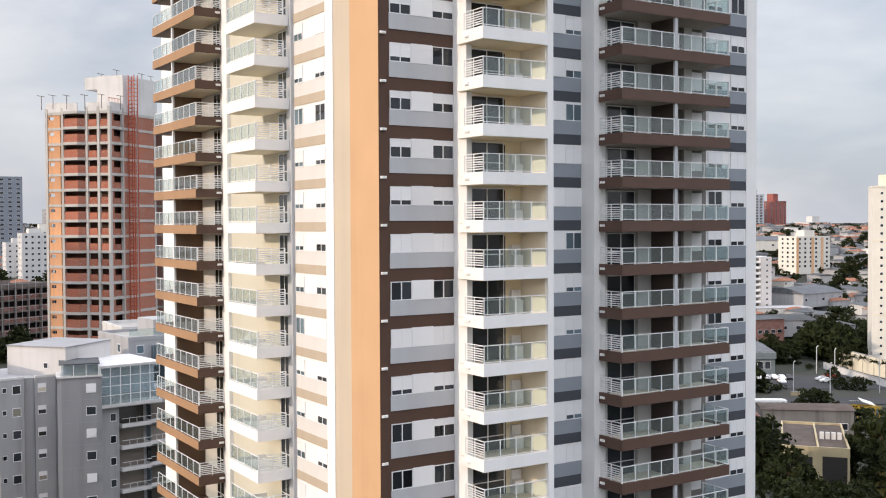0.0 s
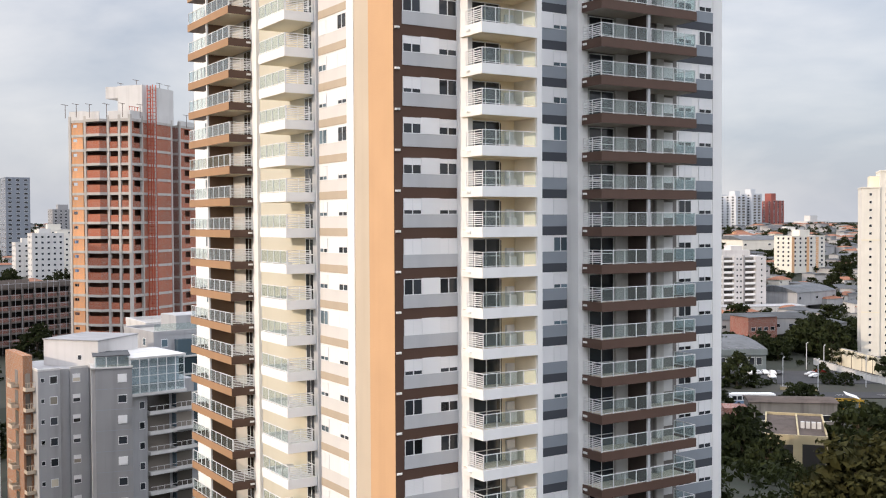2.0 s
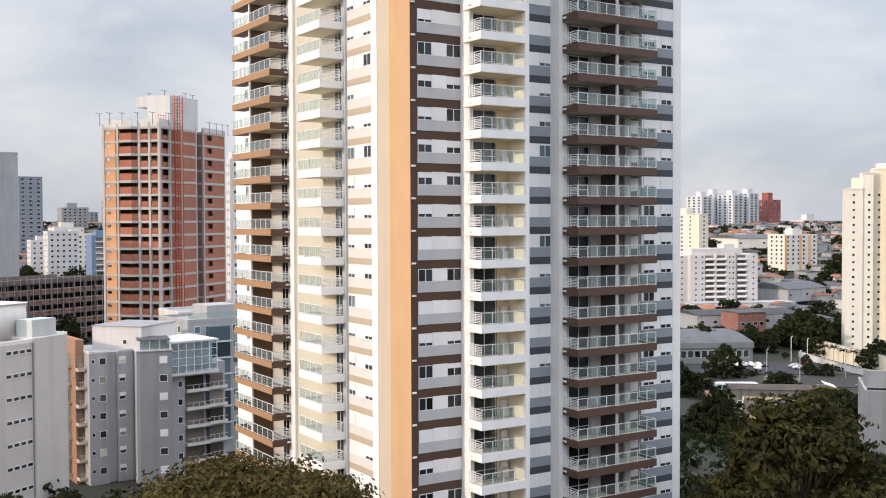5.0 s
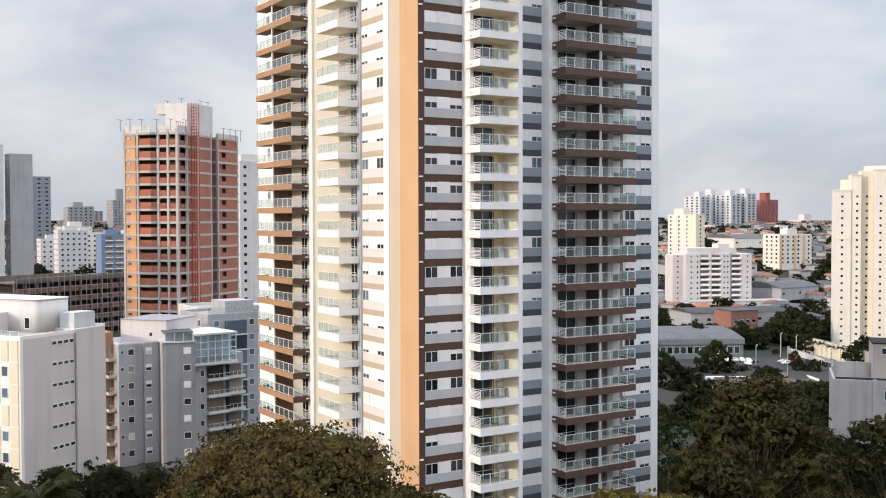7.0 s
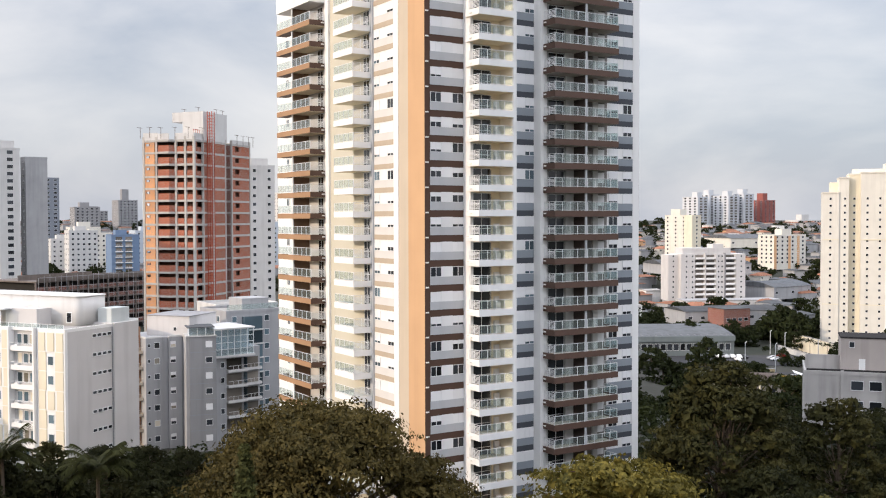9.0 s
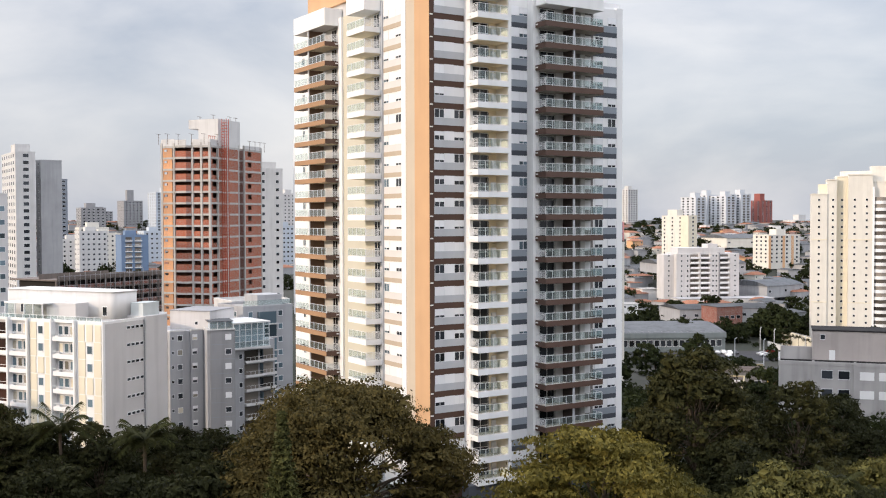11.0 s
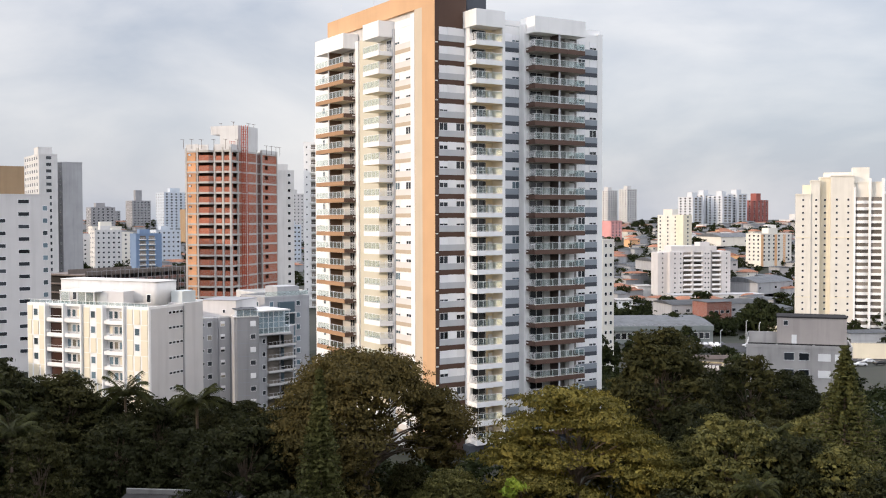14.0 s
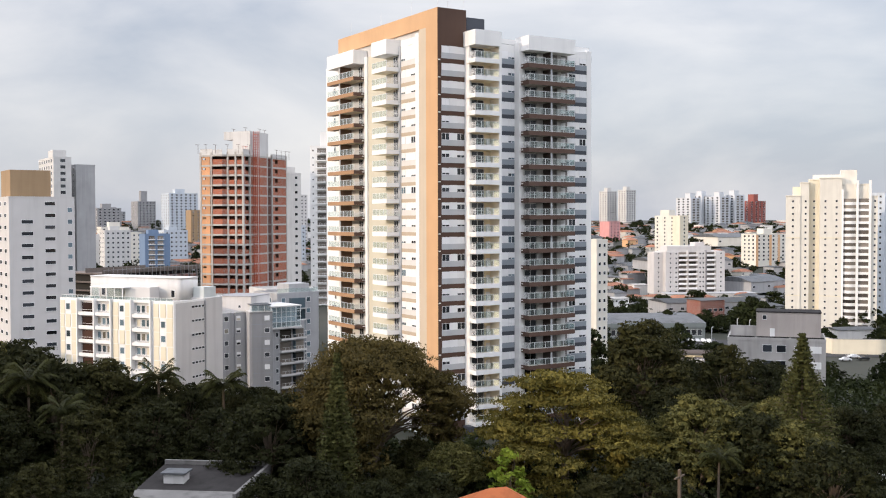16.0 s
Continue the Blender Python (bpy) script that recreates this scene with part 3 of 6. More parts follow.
CAR_MATS = [paint("car_paint_" + n, c, 0.25, 0.02, 0.02, bump=0, spec=0.6) for n, c in (("white", (0.75, 0.75, 0.75)), ("silver", (0.45, 0.46, 0.48)), ("black", (0.02, 0.02, 0.022)), ("red", (0.35, 0.03, 0.025)))]

WIN = {}


def far_window(w, h, glass):
    """Frame and sill round a pane, as one small mesh whose outer face is its local -y side."""
    key = (w, h, glass.name)
    if key not in WIN:
        t = min(0.06, w * 0.06)
        def ring(a, b, y):
            return [(a, y, b), (w - a, y, b), (w - a, y, h - b), (a, y, h - b)]
        v = ring(0.0, -0.03, 0) + ring(0.0, -0.03, -0.06) + ring(t, t, -0.06) + ring(t, t, -0.012)
        f = [(4 * r + i, 4 * r + (i + 1) % 4, 4 * r + 4 + (i + 1) % 4, 4 * r + 4 + i) for r in range(3) for i in range(4)] + [(12, 13, 14, 15)]
        me = faces(v, f, "window")
        me.materials.append(ALU)
        me.materials.append(glass)
        me.polygons[12].material_index = 1
        WIN[key] = me
    return WIN[key]


BALC = {}


def far_balcony(w, out, wall, glassy=True):
    key = (w, out, wall.name, glassy)
    if key not in BALC:
        me = solid([(0, -out, -0.15, w, 0, 0.0), (0, -out, 0.0, w, -out + 0.08, 0.35 if glassy else 0.95), (0, -out + 0.08, 0, 0.08, 0, 0.35 if glassy else 0.95),
                    (w - 0.08, -out + 0.08, 0, w, 0, 0.35 if glassy else 0.95), (0, -out, 1.0, w, -out + 0.05, 1.06)]
                   + [(w * i / 4 - 0.03, -out, 0.3, w * i / 4 + 0.03, -out + 0.05, 1.0) for i in range(1, 4)] + [(0.3, -0.03, 0.05, w - 0.3, 0, 2.2)])
        me.materials.append(wall)
        me.materials.append(BAYGLASS)
        for p in me.polygons[-6:]:
            p.material_index = 1
        BALC[key] = me
    return BALC[key]


def block(name, label, at, size, z, turn, wall, right=(), left=(), storey=2.95, first=1.0, win=(1.3, 1.2), glass=PANE, balconies=(), left_balconies=(), cap=0.6, tank=None, group="", rail=None):
    """A building: its near corner at at, one front along local +x (size[0]) and one along local +y (size[1]).
    right, left: where along each front the columns of windows begin; balconies: (start, width, depth) along the fronts."""
    z0, z1 = z
    ob = thing(name, label, "building", (at[0], at[1], z0), turn, group)
    w, d, h = size[0], size[1], z1 - z0
    part("wall", solid([(0, 0, 0, w, d, h)]), wall, ob)
    part("roof", solid([(0.3, 0.3, h, w - 0.3, d - 0.3, h + 0.15)]), CONCRETE, ob)
    if cap:
        part("parapet", solid([(-0.05, -0.05, h, w + 0.05, 0.25, h + cap), (-0.05, 0.25, h, 0.25, d, h + cap), (w - 0.25, 0.25, h, w + 0.05, d, h + cap), (0.25, d - 0.3, h, w - 0.25, d, h + cap)]), wall, ob)
    if tank:
        x, y, tw, td, th = tank
        part("tank_house", solid([(x, y, h + 0.15, x + tw, y + td, h + th)]), wall, ob)
    floors = int((h - 1.2) / storey)
    zs = [h - storey * (i + 1) + first for i in range(floors)]
    for zz in zs:
        for x in right:
            part("window", far_window(*win, glass), None, ob, (x, -0.002, zz))
        for y in left:
            part("window", far_window(*win, glass), None, ob, (-0.002, y + win[0], zz), -TURN)
        for x, bw, bo in balconies:
            part("balcony", far_balcony(bw, bo, rail or wall), None, ob, (x, -0.002, zz - first + 0.1))
        for y, bw, bo in left_balconies:
            part("balcony", far_balcony(bw, bo, rail or wall), None, ob, (-0.002, y + bw, zz - first + 0.1), -TURN)
    return ob


def spread(a, b, n, w=1.3):
    return [a + (b - a - w) * i / max(1, n - 1) for i in range(n)]


# the unfinished brick tower: near corner at the origin, shaded front along +x, sunny front along +y
def brick_tower(at, turn, z0, h):
    ob = thing("unfinished_tower", "unfinished red brick tower with bare slabs and red hoist mast", "building", (*at, z0), turn)
    w, d, st = 26.5, 14.7, 2.95
    n = int(h / st)
    # solid core whose dark colour stands for unlit rooms
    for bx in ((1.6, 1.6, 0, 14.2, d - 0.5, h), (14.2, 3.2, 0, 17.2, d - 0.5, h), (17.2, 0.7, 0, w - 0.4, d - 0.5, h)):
        part("inner_core", solid([bx]), UNLITBRICK, ob)

    def prism(outline, za, zb):
        m = len(outline)
        return faces([(x, y, zz) for zz in (za, zb) for x, y in outline], [tuple(range(m - 1, -1, -1)), tuple(range(m, 2 * m))] + [(i, (i + 1) % m, m + (i + 1) % m, m + i) for i in range(m)])

    slab = prism([(-0.06, -0.06), (14.4, -0.06), (14.4, 2.6), (17.0, 2.6), (17.0, -0.06), (w + 0.06, -0.06), (w + 0.06, d + 0.06), (-0.06, d + 0.06), (-0.06, 10.6), (-1.35, 9.6), (-1.35, 6.4), (-0.06, 5.3)], -0.1, 0.42)
    bay = prism([(-0.02, 5.45), (-1.25, 6.45), (-1.25, 9.55), (-0.02, 10.45), (0.2, 10.3), (-1.05, 9.45), (-1.05, 6.55), (0.2, 5.6)], 0.42, 1.95)
    infill = [(solid([(4.2, 0.03, 0.42, 14.1, 0.25, 2.95)]), BRICK), (solid([(0.5, 0.03, 0.42, 1.2, 0.25, 2.95)]), BRICK), (solid([(1.2, 0.5, 0.42, 4.2, 0.7, 1.6)]), BRICK),
              (solid([(17.2, 0.03, 0.42, 19.0, 0.25, 2.95), (21.0, 0.03, 0.42, 26.2, 0.25, 2.95), (19.0, 0.03, 0.42, 21.0, 0.25, 1.45), (19.0, 0.03, 2.65, 21.0, 0.25, 2.95)]), BRICK),
              (solid([(14.3, 2.7, 0.42, 17.1, 2.9, 1.6)]), BRICK),
              (solid([(0.03, 0.5, 0.42, 0.25, 2.2, 1.75)]), BRICK), (solid([(0.03, 3.1, 0.42, 0.25, 5.1, 1.75)]), BRICK), (bay, BRICK),
              (solid([(0.03, 11.5, 0.42, 0.25, 12.9, 2.95), (0.03, 14.0, 0.42, 0.25, 14.6, 2.95), (0.03, 12.9, 0.42, 0.25, 14.0, 1.9), (0.03, 12.9, 2.5, 0.25, 14.0, 2.95)]), SUNBRICK)]
    cheek = solid([(14.15, 0.25, 0.42, 14.4, 2.6, 2.95), (17.0, 0.25, 0.42, 17.2, 2.6, 2.95)])
    for i in range(n):
        z = i * st + (h - n * st)
        part("floor_slab", slab, PALECONC, ob, (0, 0, z), label="bare concrete floor slab")
        for me, mat in infill:
            part("brick_infill", me, mat, ob, (0, 0, z))
        part("side_wall", cheek, DIMBRICK, ob, (0, 0, z))
    part("floor_slab", slab, CONCRETE, ob, (0, 0, h))
    for x, y in ((-0.14, -0.14), (3.7, -0.14), (8.2, -0.14), (13.9, -0.14), (17.0, -0.14), (26.1, -0.14), (-0.14, 2.3), (-0.14, 5.0), (-0.14, 10.6), (-0.14, 14.35)):
        part("column", solid([(x, y, 0, x + (0.55 if y > -0.1 or x < 0 else 0.4), y + 0.55, h + 1.2)]), PALECONC, ob, label="bare concrete column")
    part("parapet", solid([(-0.06, -0.06, h + 0.42, 14.4, 0.2, h + 2.0), (17.0, -0.06, h + 0.42, w, 0.2, h + 1.4), (-0.06, 0.2, h + 0.42, 0.2, 5.3, h + 2.0), (-0.06, 10.6, h + 0.42, 0.2, d, h + 2.2), (-1.35, 6.4, h + 0.42, -1.1, 9.6, h + 1.9), (w - 0.2, 0.2, h + 0.42, w, d, h + 1.4)]), OFFWHITE, ob)
    part("tank_house", solid([(4.4, 0.25, h + 0.45, 15.4, 6.2, h + 7.6), (5.0, 6.2, h + 5.2, 14.0, 9.6, h + 7.6)]), OFFWHITE, ob, label="pale concrete lift tower on the roof")
    # shallow dark box painted as an unlit opening
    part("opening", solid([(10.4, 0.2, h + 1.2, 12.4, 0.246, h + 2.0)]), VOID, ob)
    b = []
    x0, y0 = 5.0, -1.9
    for x in (x0, x0 + 1.1):
        for y in (y0, y0 + 1.3):
            b.append((x, y, 0, x + 0.15, y + 0.15, h + 7.6))
    for i in range(int((h + 7.4) / 0.75)):
        zz = i * 0.75
        b += [(x0, y0, zz, x0 + 1.2, y0 + 0.1, zz + 0.1), (x0, y0 + 1.3, zz, x0 + 1.2, y0 + 1.4, zz + 0.1), (x0, y0, zz, x0 + 0.1, y0 + 1.4, zz + 0.13)]
    part("hoist_mast", solid(b), MAST_RED, ob, label="red steel hoist mast")
    for x, y, zz in ((-1.6, 14.4, 2.4), (-1.8, 11.5, 2.4), (-2.2, 8.0, 2.2), (-1.4, 4.5, 2.2), (-1.0, 1.0, 2.2), (2.0, -1.0, 2.2), (18.5, -0.9, 1.6), (21.5, -0.9, 1.6), (24.2, -0.9, 1.6), (26.6, -0.9, 1.6), (5.0, 2.0, 7.6), (8.0, 8.0, 7.6), (11.0, 0.6, 7.6), (14.6, 1.0, 7.6)):
        part("scaffold_pole", solid([(x, y, h + zz - 1.6, x + 0.09, y + 0.09, h + zz + 1.1), (x - 1.2, y, h + zz + 1.0, x + 0.9, y + 0.09, h + zz + 1.09)]), SCAFFOLD, ob)
    part("scaffold_frame", solid([(1.2 + 0.9 * i, 1.0, h + 0.42, 1.28 + 0.9 * i, 1.08, h + 3.0) for i in range(4)] + [(1.0, 1.0, h + 2.9, 4.6, 1.08, h + 3.0)]), MAST_RED, ob, label="red steel frame on the roof")
    return ob


brick_tower((21.5, 144.3), 38.1, 0, 55.8)

# white block with straw-coloured panels: sunny front along +y, plain shaded end along +x
STRAW_EDGE = paint("pale_straw_edge", (0.74, 0.70, 0.60), 0.7, 0.05, 0.05)


def rounded(x0, y0, x1, y1, z0, z1, r):
    """An upright block with rounded vertical corners."""
    o = []
    for cx, cy, a in ((x1 - r, y1 - r, 0), (x0 + r, y1 - r, 90), (x0 + r, y0 + r, 180), (x1 - r, y0 + r, 270)):
        o += [(cx + r * math.cos(radians(a + 15 * k)), cy + r * math.sin(radians(a + 15 * k))) for k in range(7)]
    m = len(o)
    me = faces([(x, y, zz) for zz in (z0, z1) for x, y in o], [tuple(range(m - 1, -1, -1)), tuple(range(m, 2 * m))] + [(i, (i + 1) % m, m + (i + 1) % m, m + i) for i in range(m)])
    for p in me.polygons[2:]:
        p.use_smooth = True
    return me


def straw_block():
    ob = thing("apartment_block", "white apartment block with straw coloured panels and white balconies", "building", (-30.0, 47.3, 0), 32.9)
    H, st = 20.9, 2.75
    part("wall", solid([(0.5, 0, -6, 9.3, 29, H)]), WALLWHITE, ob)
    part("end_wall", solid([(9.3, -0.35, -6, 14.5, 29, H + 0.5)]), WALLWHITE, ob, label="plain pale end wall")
    for bx in ((0, 0, -6, 0.5, 5.3, H), (0, 10.4, -6, 0.5, 15.2, H), (0, 24.3, -6, 0.5, 29, H)):
        part("front_panel_wall", solid([bx]), WHITE, ob)
    part("roof", solid([(0.6, 0.3, H, 14.2, 28.7, H + 0.12)]), CONCRETE, ob)
    part("parapet", solid([(0.0, 0.0, H, 0.25, 29.0, H + 0.45), (0.25, 0, H, 9.3, 0.25, H + 0.45), (14.2, -0.35, H + 0.5, 14.5, 29, H + 0.8)]), WHITE, ob)
    part("terrace_railing", solid([(0.1, 0.2, H + 1.0, 0.16, 28.8, H + 1.06)] + [(0.1, 0.3 + 1.5 * i, H + 0.4, 0.15, 0.35 + 1.5 * i, H + 1.0) for i in range(19)]), ALU, ob)
    part("terrace_glass", solid([(0.12, 0.3, H + 0.46, 0.135, 28.7, H + 0.98)]), RAILGLASS, ob)
    for y in (5.35, 10.15, 15.3, 19.6, 24.0):
        part("rib", solid([(-0.55, y, 0, 0.5, y + 0.28, H + 0.5)]), WHITE, ob)
    # staggered panels and windows
    for i in range(7):
        zz = H - st * (i + 1)
        for k, (a, b) in enumerate(((0.3, 5.2), (10.5, 15.1), (24.5, 28.8))):
            wide = b - a
            offs = ((0.0, 1.45), (3.2, 4.6)) if (i + k) % 3 else ((0.0, 1.2), (1.7, 2.9), (3.4, 4.6))
            for o0, o1 in offs:
                o1 = min(o1, wide)
                part("panel_frame", solid([(-0.05, a + o0 - 0.06, 0.0, -0.003, a + o1 + 0.06, st - 0.05)]), STRAW_EDGE, ob, (0, 0, zz))
                part("panel", solid([(-0.11, a + o0, 0.08, -0.053, a + o1, st - 0.14)]), OCHRE_PANEL, ob, (0, 0, zz), label="straw coloured sliding panel")
            if len(offs) == 2:
                part("window", far_window(1.1, 1.3, BLUEPANE), None, ob, (-0.002, a + 2.9, zz + 0.8), -TURN)
            part("floor_band", solid([(-0.04, a - 0.2, -0.14, -0.003, b, 0.0)]), WHITE, ob, (0, 0, zz))
        for a, b, dark in ((5.7, 10.0, 0), (15.7, 19.4, 0), (20.0, 23.8, 1)):
            part("balcony", solid([(-0.35, a, -0.16, 0.5, b, 0.0), (-0.35, a, 0.0, -0.28, b, 0.55), (-0.35, a, 0.95, -0.3, b, 1.0)]), WHITE, ob, (0, 0, zz))
            if dark:
                part("opening", solid([(0.44, a + 0.2, 0.1, 0.498, b - 0.2, 2.3)]), BROWNGLASS, ob, (0, 0, zz))
            else:
                for m in range(3):
                    part("window", far_window(0.95, 1.5, BLUEPANE if (i + m) % 3 else CURTAIN), None, ob, (0.497, a + 1.45 + 1.2 * m, zz + 0.7), -TURN)
                part("air_unit", solid([(-0.05, a + 3.3, 0.1, 0.4, a + 4.0, 0.7)]), ALU, ob, (0, 0, zz))
        for j in range(4):
            part("window", far_window(0.85, 0.5, PANE), None, ob, (5.2 + 1.02 * j, -0.002, zz + 1.55))
    part("drainpipe", solid([(9.16, -0.13, 0, 9.28, -0.003, H)]), SHADEGREY, ob)
    # long white top storey with rounded ends and the glazed terrace rooms in front of it
    part("upper_storey", rounded(6.4, 3.6, 12.4, 27.6, H + 0.12, 25.3, 1.1), OFFWHITE, ob, label="white top storey with rounded ends")
    part("coping", rounded(6.3, 3.5, 12.5, 27.7, 25.3, 25.42, 1.1), OFFWHITE, ob)
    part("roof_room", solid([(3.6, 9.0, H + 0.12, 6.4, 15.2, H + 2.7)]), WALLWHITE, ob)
    part("terrace_roof", solid([(1.6, 14.0, H + 2.55, 6.4, 22.6, H + 2.75)]), WHITE, ob, label="white terrace roof")
    part("stair_head", solid([(9.8, 0.6, H + 0.5, 13.6, 3.2, H + 2.6)]), GREENGREYW, ob)
    for y in (14.2, 16.2, 18.2, 20.2, 22.4):
        part("post", solid([(1.7, y, H + 0.12, 1.84, y + 0.14, H + 2.55)]), ALU, ob)
    for y in (14.4, 16.4, 20.4):
        part("glass_panel", solid([(1.76, y, H + 0.2, 1.78, y + 1.8, H + 2.5)]), GREENGLASS, ob)
    for x, y in ((6.395, 6.0), (6.395, 24.0)):
        part("window", far_window(1.0, 1.5, PANE), None, ob, (x, y, H + 0.6), -TURN)
    return ob


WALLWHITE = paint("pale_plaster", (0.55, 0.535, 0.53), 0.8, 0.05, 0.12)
BROWNGLASS = window_glass("amber_glass", (0.05, 0.026, 0.02))
GREENGREYW = paint("pale_grey_green_plaster", (0.50, 0.53, 0.53), 0.8, 0.06, 0.1)
straw_block()

# the grey stepped block beside it: terracotta side wing, plain front, stair tower, glazed penthouse
TERRA = brickwork("terracotta_brick", (0.34, 0.155, 0.075))


def grey_block():
    st = 2.85
    ga = thing("apartment_block", "grey stepped apartment block with a plain lift house", "building", (-8.1, 84.3, 0), 4)
    for bx in ((0, 0, -6, 3.0, 12, 15.0), (3.0, 0.7, -6, 4.4, 12, 15.0), (4.4, 0.2, -6, 7.5, 12, 15.0)):
        part("wall", solid([bx]), WARMGREY, ga)
    part("parapet", solid([(-0.04, -0.04, 15.0, 3.0, 0.2, 15.3), (4.4, 0.16, 15.0, 7.5, 0.4, 15.3), (-0.04, 0.2, 15.0, 0.2, 12, 15.3)]), OFFWHITE, ga)
    part("drainpipe", solid([(3.1, 0.5, -6, 3.2, 0.6, 15.0), (6.9, 0.05, -6, 7.0, 0.15, 15.0)]), SHADEGREY, ga)
    part("brick_wing", solid([(-1.3, 2.6, -6, -0.02, 12, 17.0)]), TERRA, ga, label="terracotta coloured side wing")
    for i in range(7):
        z = 15.0 - st * (i + 1)
        part("balcony", far_balcony(2.2, 1.0, BEIGE), None, ga, (-1.32, 7.0, z + 0.4), -TURN)
        part("balcony", far_balcony(1.25, 1.3, BEIGE), None, ga, (-1.3, 2.58, z + 0.2))
        part("window", far_window(0.5, 0.6, PANE), None, ga, (0.35, -0.002, z + 1.3))
        for x, y in ((1.55, -0.002), (4.7, 0.198)):
            part("window", far_window(1.05, 1.1, PANE if (i * 3 + int(x)) % 4 else CURTAIN), None, ga, (x, y, z + 1.0))
        part("shutter", solid([(4.75, 0.15, z + 1.55, 5.7, 0.197, z + 2.05)]), SHUTTER, ga)
    lift = thing("lift_house", "plain pale lift house on an apartment roof", "building", (-0.2, 83.6, 15.0), 40)
    part("wall", solid([(0, 0, 0, 9.5, 9.1, 3.7)]), WALLWHITE, lift)
    part("roof", solid([(-0.1, -0.1, 3.7, 9.6, 9.2, 3.85)]), SHADEGREY, lift)
    part("pier", solid([(0.4, 0.4, -21.0, 9.3, 8.8, 0)]), WARMGREY, lift)
    part("window", far_window(0.7, 0.7, PANE), None, lift, (-0.002, 3.4, 1.0), -TURN)

    gb = thing("apartment_block", "grey rendered stair tower with small shuttered windows", "building", (-1.6, 79.6, 0), -12)
    part("wall", solid([(0, 0, -6, 4.8, 8, 15.4)]), SHADEGREY, gb)
    part("corner_fin", solid([(-0.5, 0.4, -6, -0.003, 8, 15.4)]), WARMGREY, gb)
    part("terrace_slab", solid([(-0.6, -0.15, 15.4, 4.9, 8, 15.6)]), OFFWHITE, gb)
    part("terrace_roof", solid([(-0.3, 0.2, 17.0, 4.6, 6, 17.12)]), SHEET, gb)
    for x in (-0.1, 1.4, 2.9, 4.4):
        part("mullion", solid([(x, 0.0, 15.6, x + 0.09, 0.09, 17.0)]), ALU, gb)
    part("glass_panel", solid([(-0.1, 0.03, 15.62, 4.4, 0.05, 16.95)]), GREENGLASS, gb)
    part("terrace_wall", solid([(0.2, 2.2, 15.6, 4.5, 6, 17.0)]), PALEBLUE, gb)
    for i in range(7):
        z = 15.4 - st * (i + 1)
        part("window", far_window(1.2, 1.1, PANE), None, gb, (2.9, -0.002, z + 0.9))
        if i % 2 == 0:
            part("shutter", solid([(2.95, -0.1, z + 0.95, 4.05, -0.083, z + 1.95)]), SHUTTER, gb)
        part("joint", solid([(0.0, -0.02, z, 4.8, -0.003, z + 0.06)]), MIDGREY, gb)

    gc = thing("apartment_block", "grey apartment block with white balconies and a glass penthouse", "building", (3.0, 80.0, 0), 8)
    for bx in ((0, 0, -6, 2.7, 12, 12.6), (2.7, 1.4, -6, 10.5, 12, 12.6)):
        part("wall", solid([bx]), WARMGREY, gc)
    part("penthouse_floor", solid([(-0.2, -1.0, 11.2, 8.2, 1.4, 11.6)]), OFFWHITE, gc)
    part("penthouse_wall", solid([(0.6, 1.0, 12.6, 8.0, 9, 16.3)]), PALEBLUE, gc)
    part("penthouse_roof", solid([(-0.2, -0.9, 16.3, 8.2, 9.2, 16.6)]), OFFWHITE, gc)
    for i in range(7):
        part("mullion", solid([(-0.1 + i * 1.33, -0.85, 11.6, i * 1.33, -0.75, 16.3)]), ALU, gc)
        if i < 6:
            part("glass_panel", solid([(i * 1.33, -0.81, 11.6, i * 1.33 + 1.23, -0.79, 16.3)]), GREENGLASS, gc)
    for z in (12.7, 13.9, 15.1):
        part("transom", solid([(-0.1, -0.83, z, 8.0, -0.76, z + 0.08)]), ALU, gc)
    for i in range(6):
        z = 11.2 - st * (i + 1)
        part("window", far_window(0.8, 1.0, PANE), None, gc, (1.5, -0.002, z + 0.9))
        part("balcony", far_balcony(4.0, 1.9, OFFWHITE), None, gc, (2.9, 1.398, z + 0.1))
        part("balcony", far_balcony(3.2, 1.1, OFFWHITE), None, gc, (7.2, 1.398, z + 0.1))
        part("side_glazing", solid([(7.0, 0.1, z + 0.5, 7.1, 1.3, z + 2.4)]), BLUEPANE, gc)
    gd = block("apartment_block", "pale grey block with a glazed corner", (10.6, 93.6), (12, 12), (-6, 17.9), 6, WARMGREY, right=(1.2, 8.4), left=(3, 8), win=(1.1, 1.2), tank=(5, 3, 6, 6, 2.6), glass=BLUEPANE, storey=st)
    for i in range(7):
        part("bay_window", solid([(3.4, -1.1, 0.1, 7.4, 0.0, 2.6)]), BLUEPANE, gd, (0, 0, 23.4 - st * (i + 1)))
        part("bay_slab", solid([(3.2, -1.3, -0.15, 7.6, 0.0, 0.1)]), OFFWHITE, gd, (0, 0, 23.4 - st * (i + 1)))
    part("terrace_railing", solid([(0.2, 0.1, 24.6, 11.8, 0.16, 25.6)]), RAILGLASS, gd)


grey_block()
block("apartment_block", "pale apartment block behind the tower", (13.6, 108.0), (14, 12), (-6, 18.0), 0, OFFWHITE, right=(2, 7, 11), left=(3, 8))

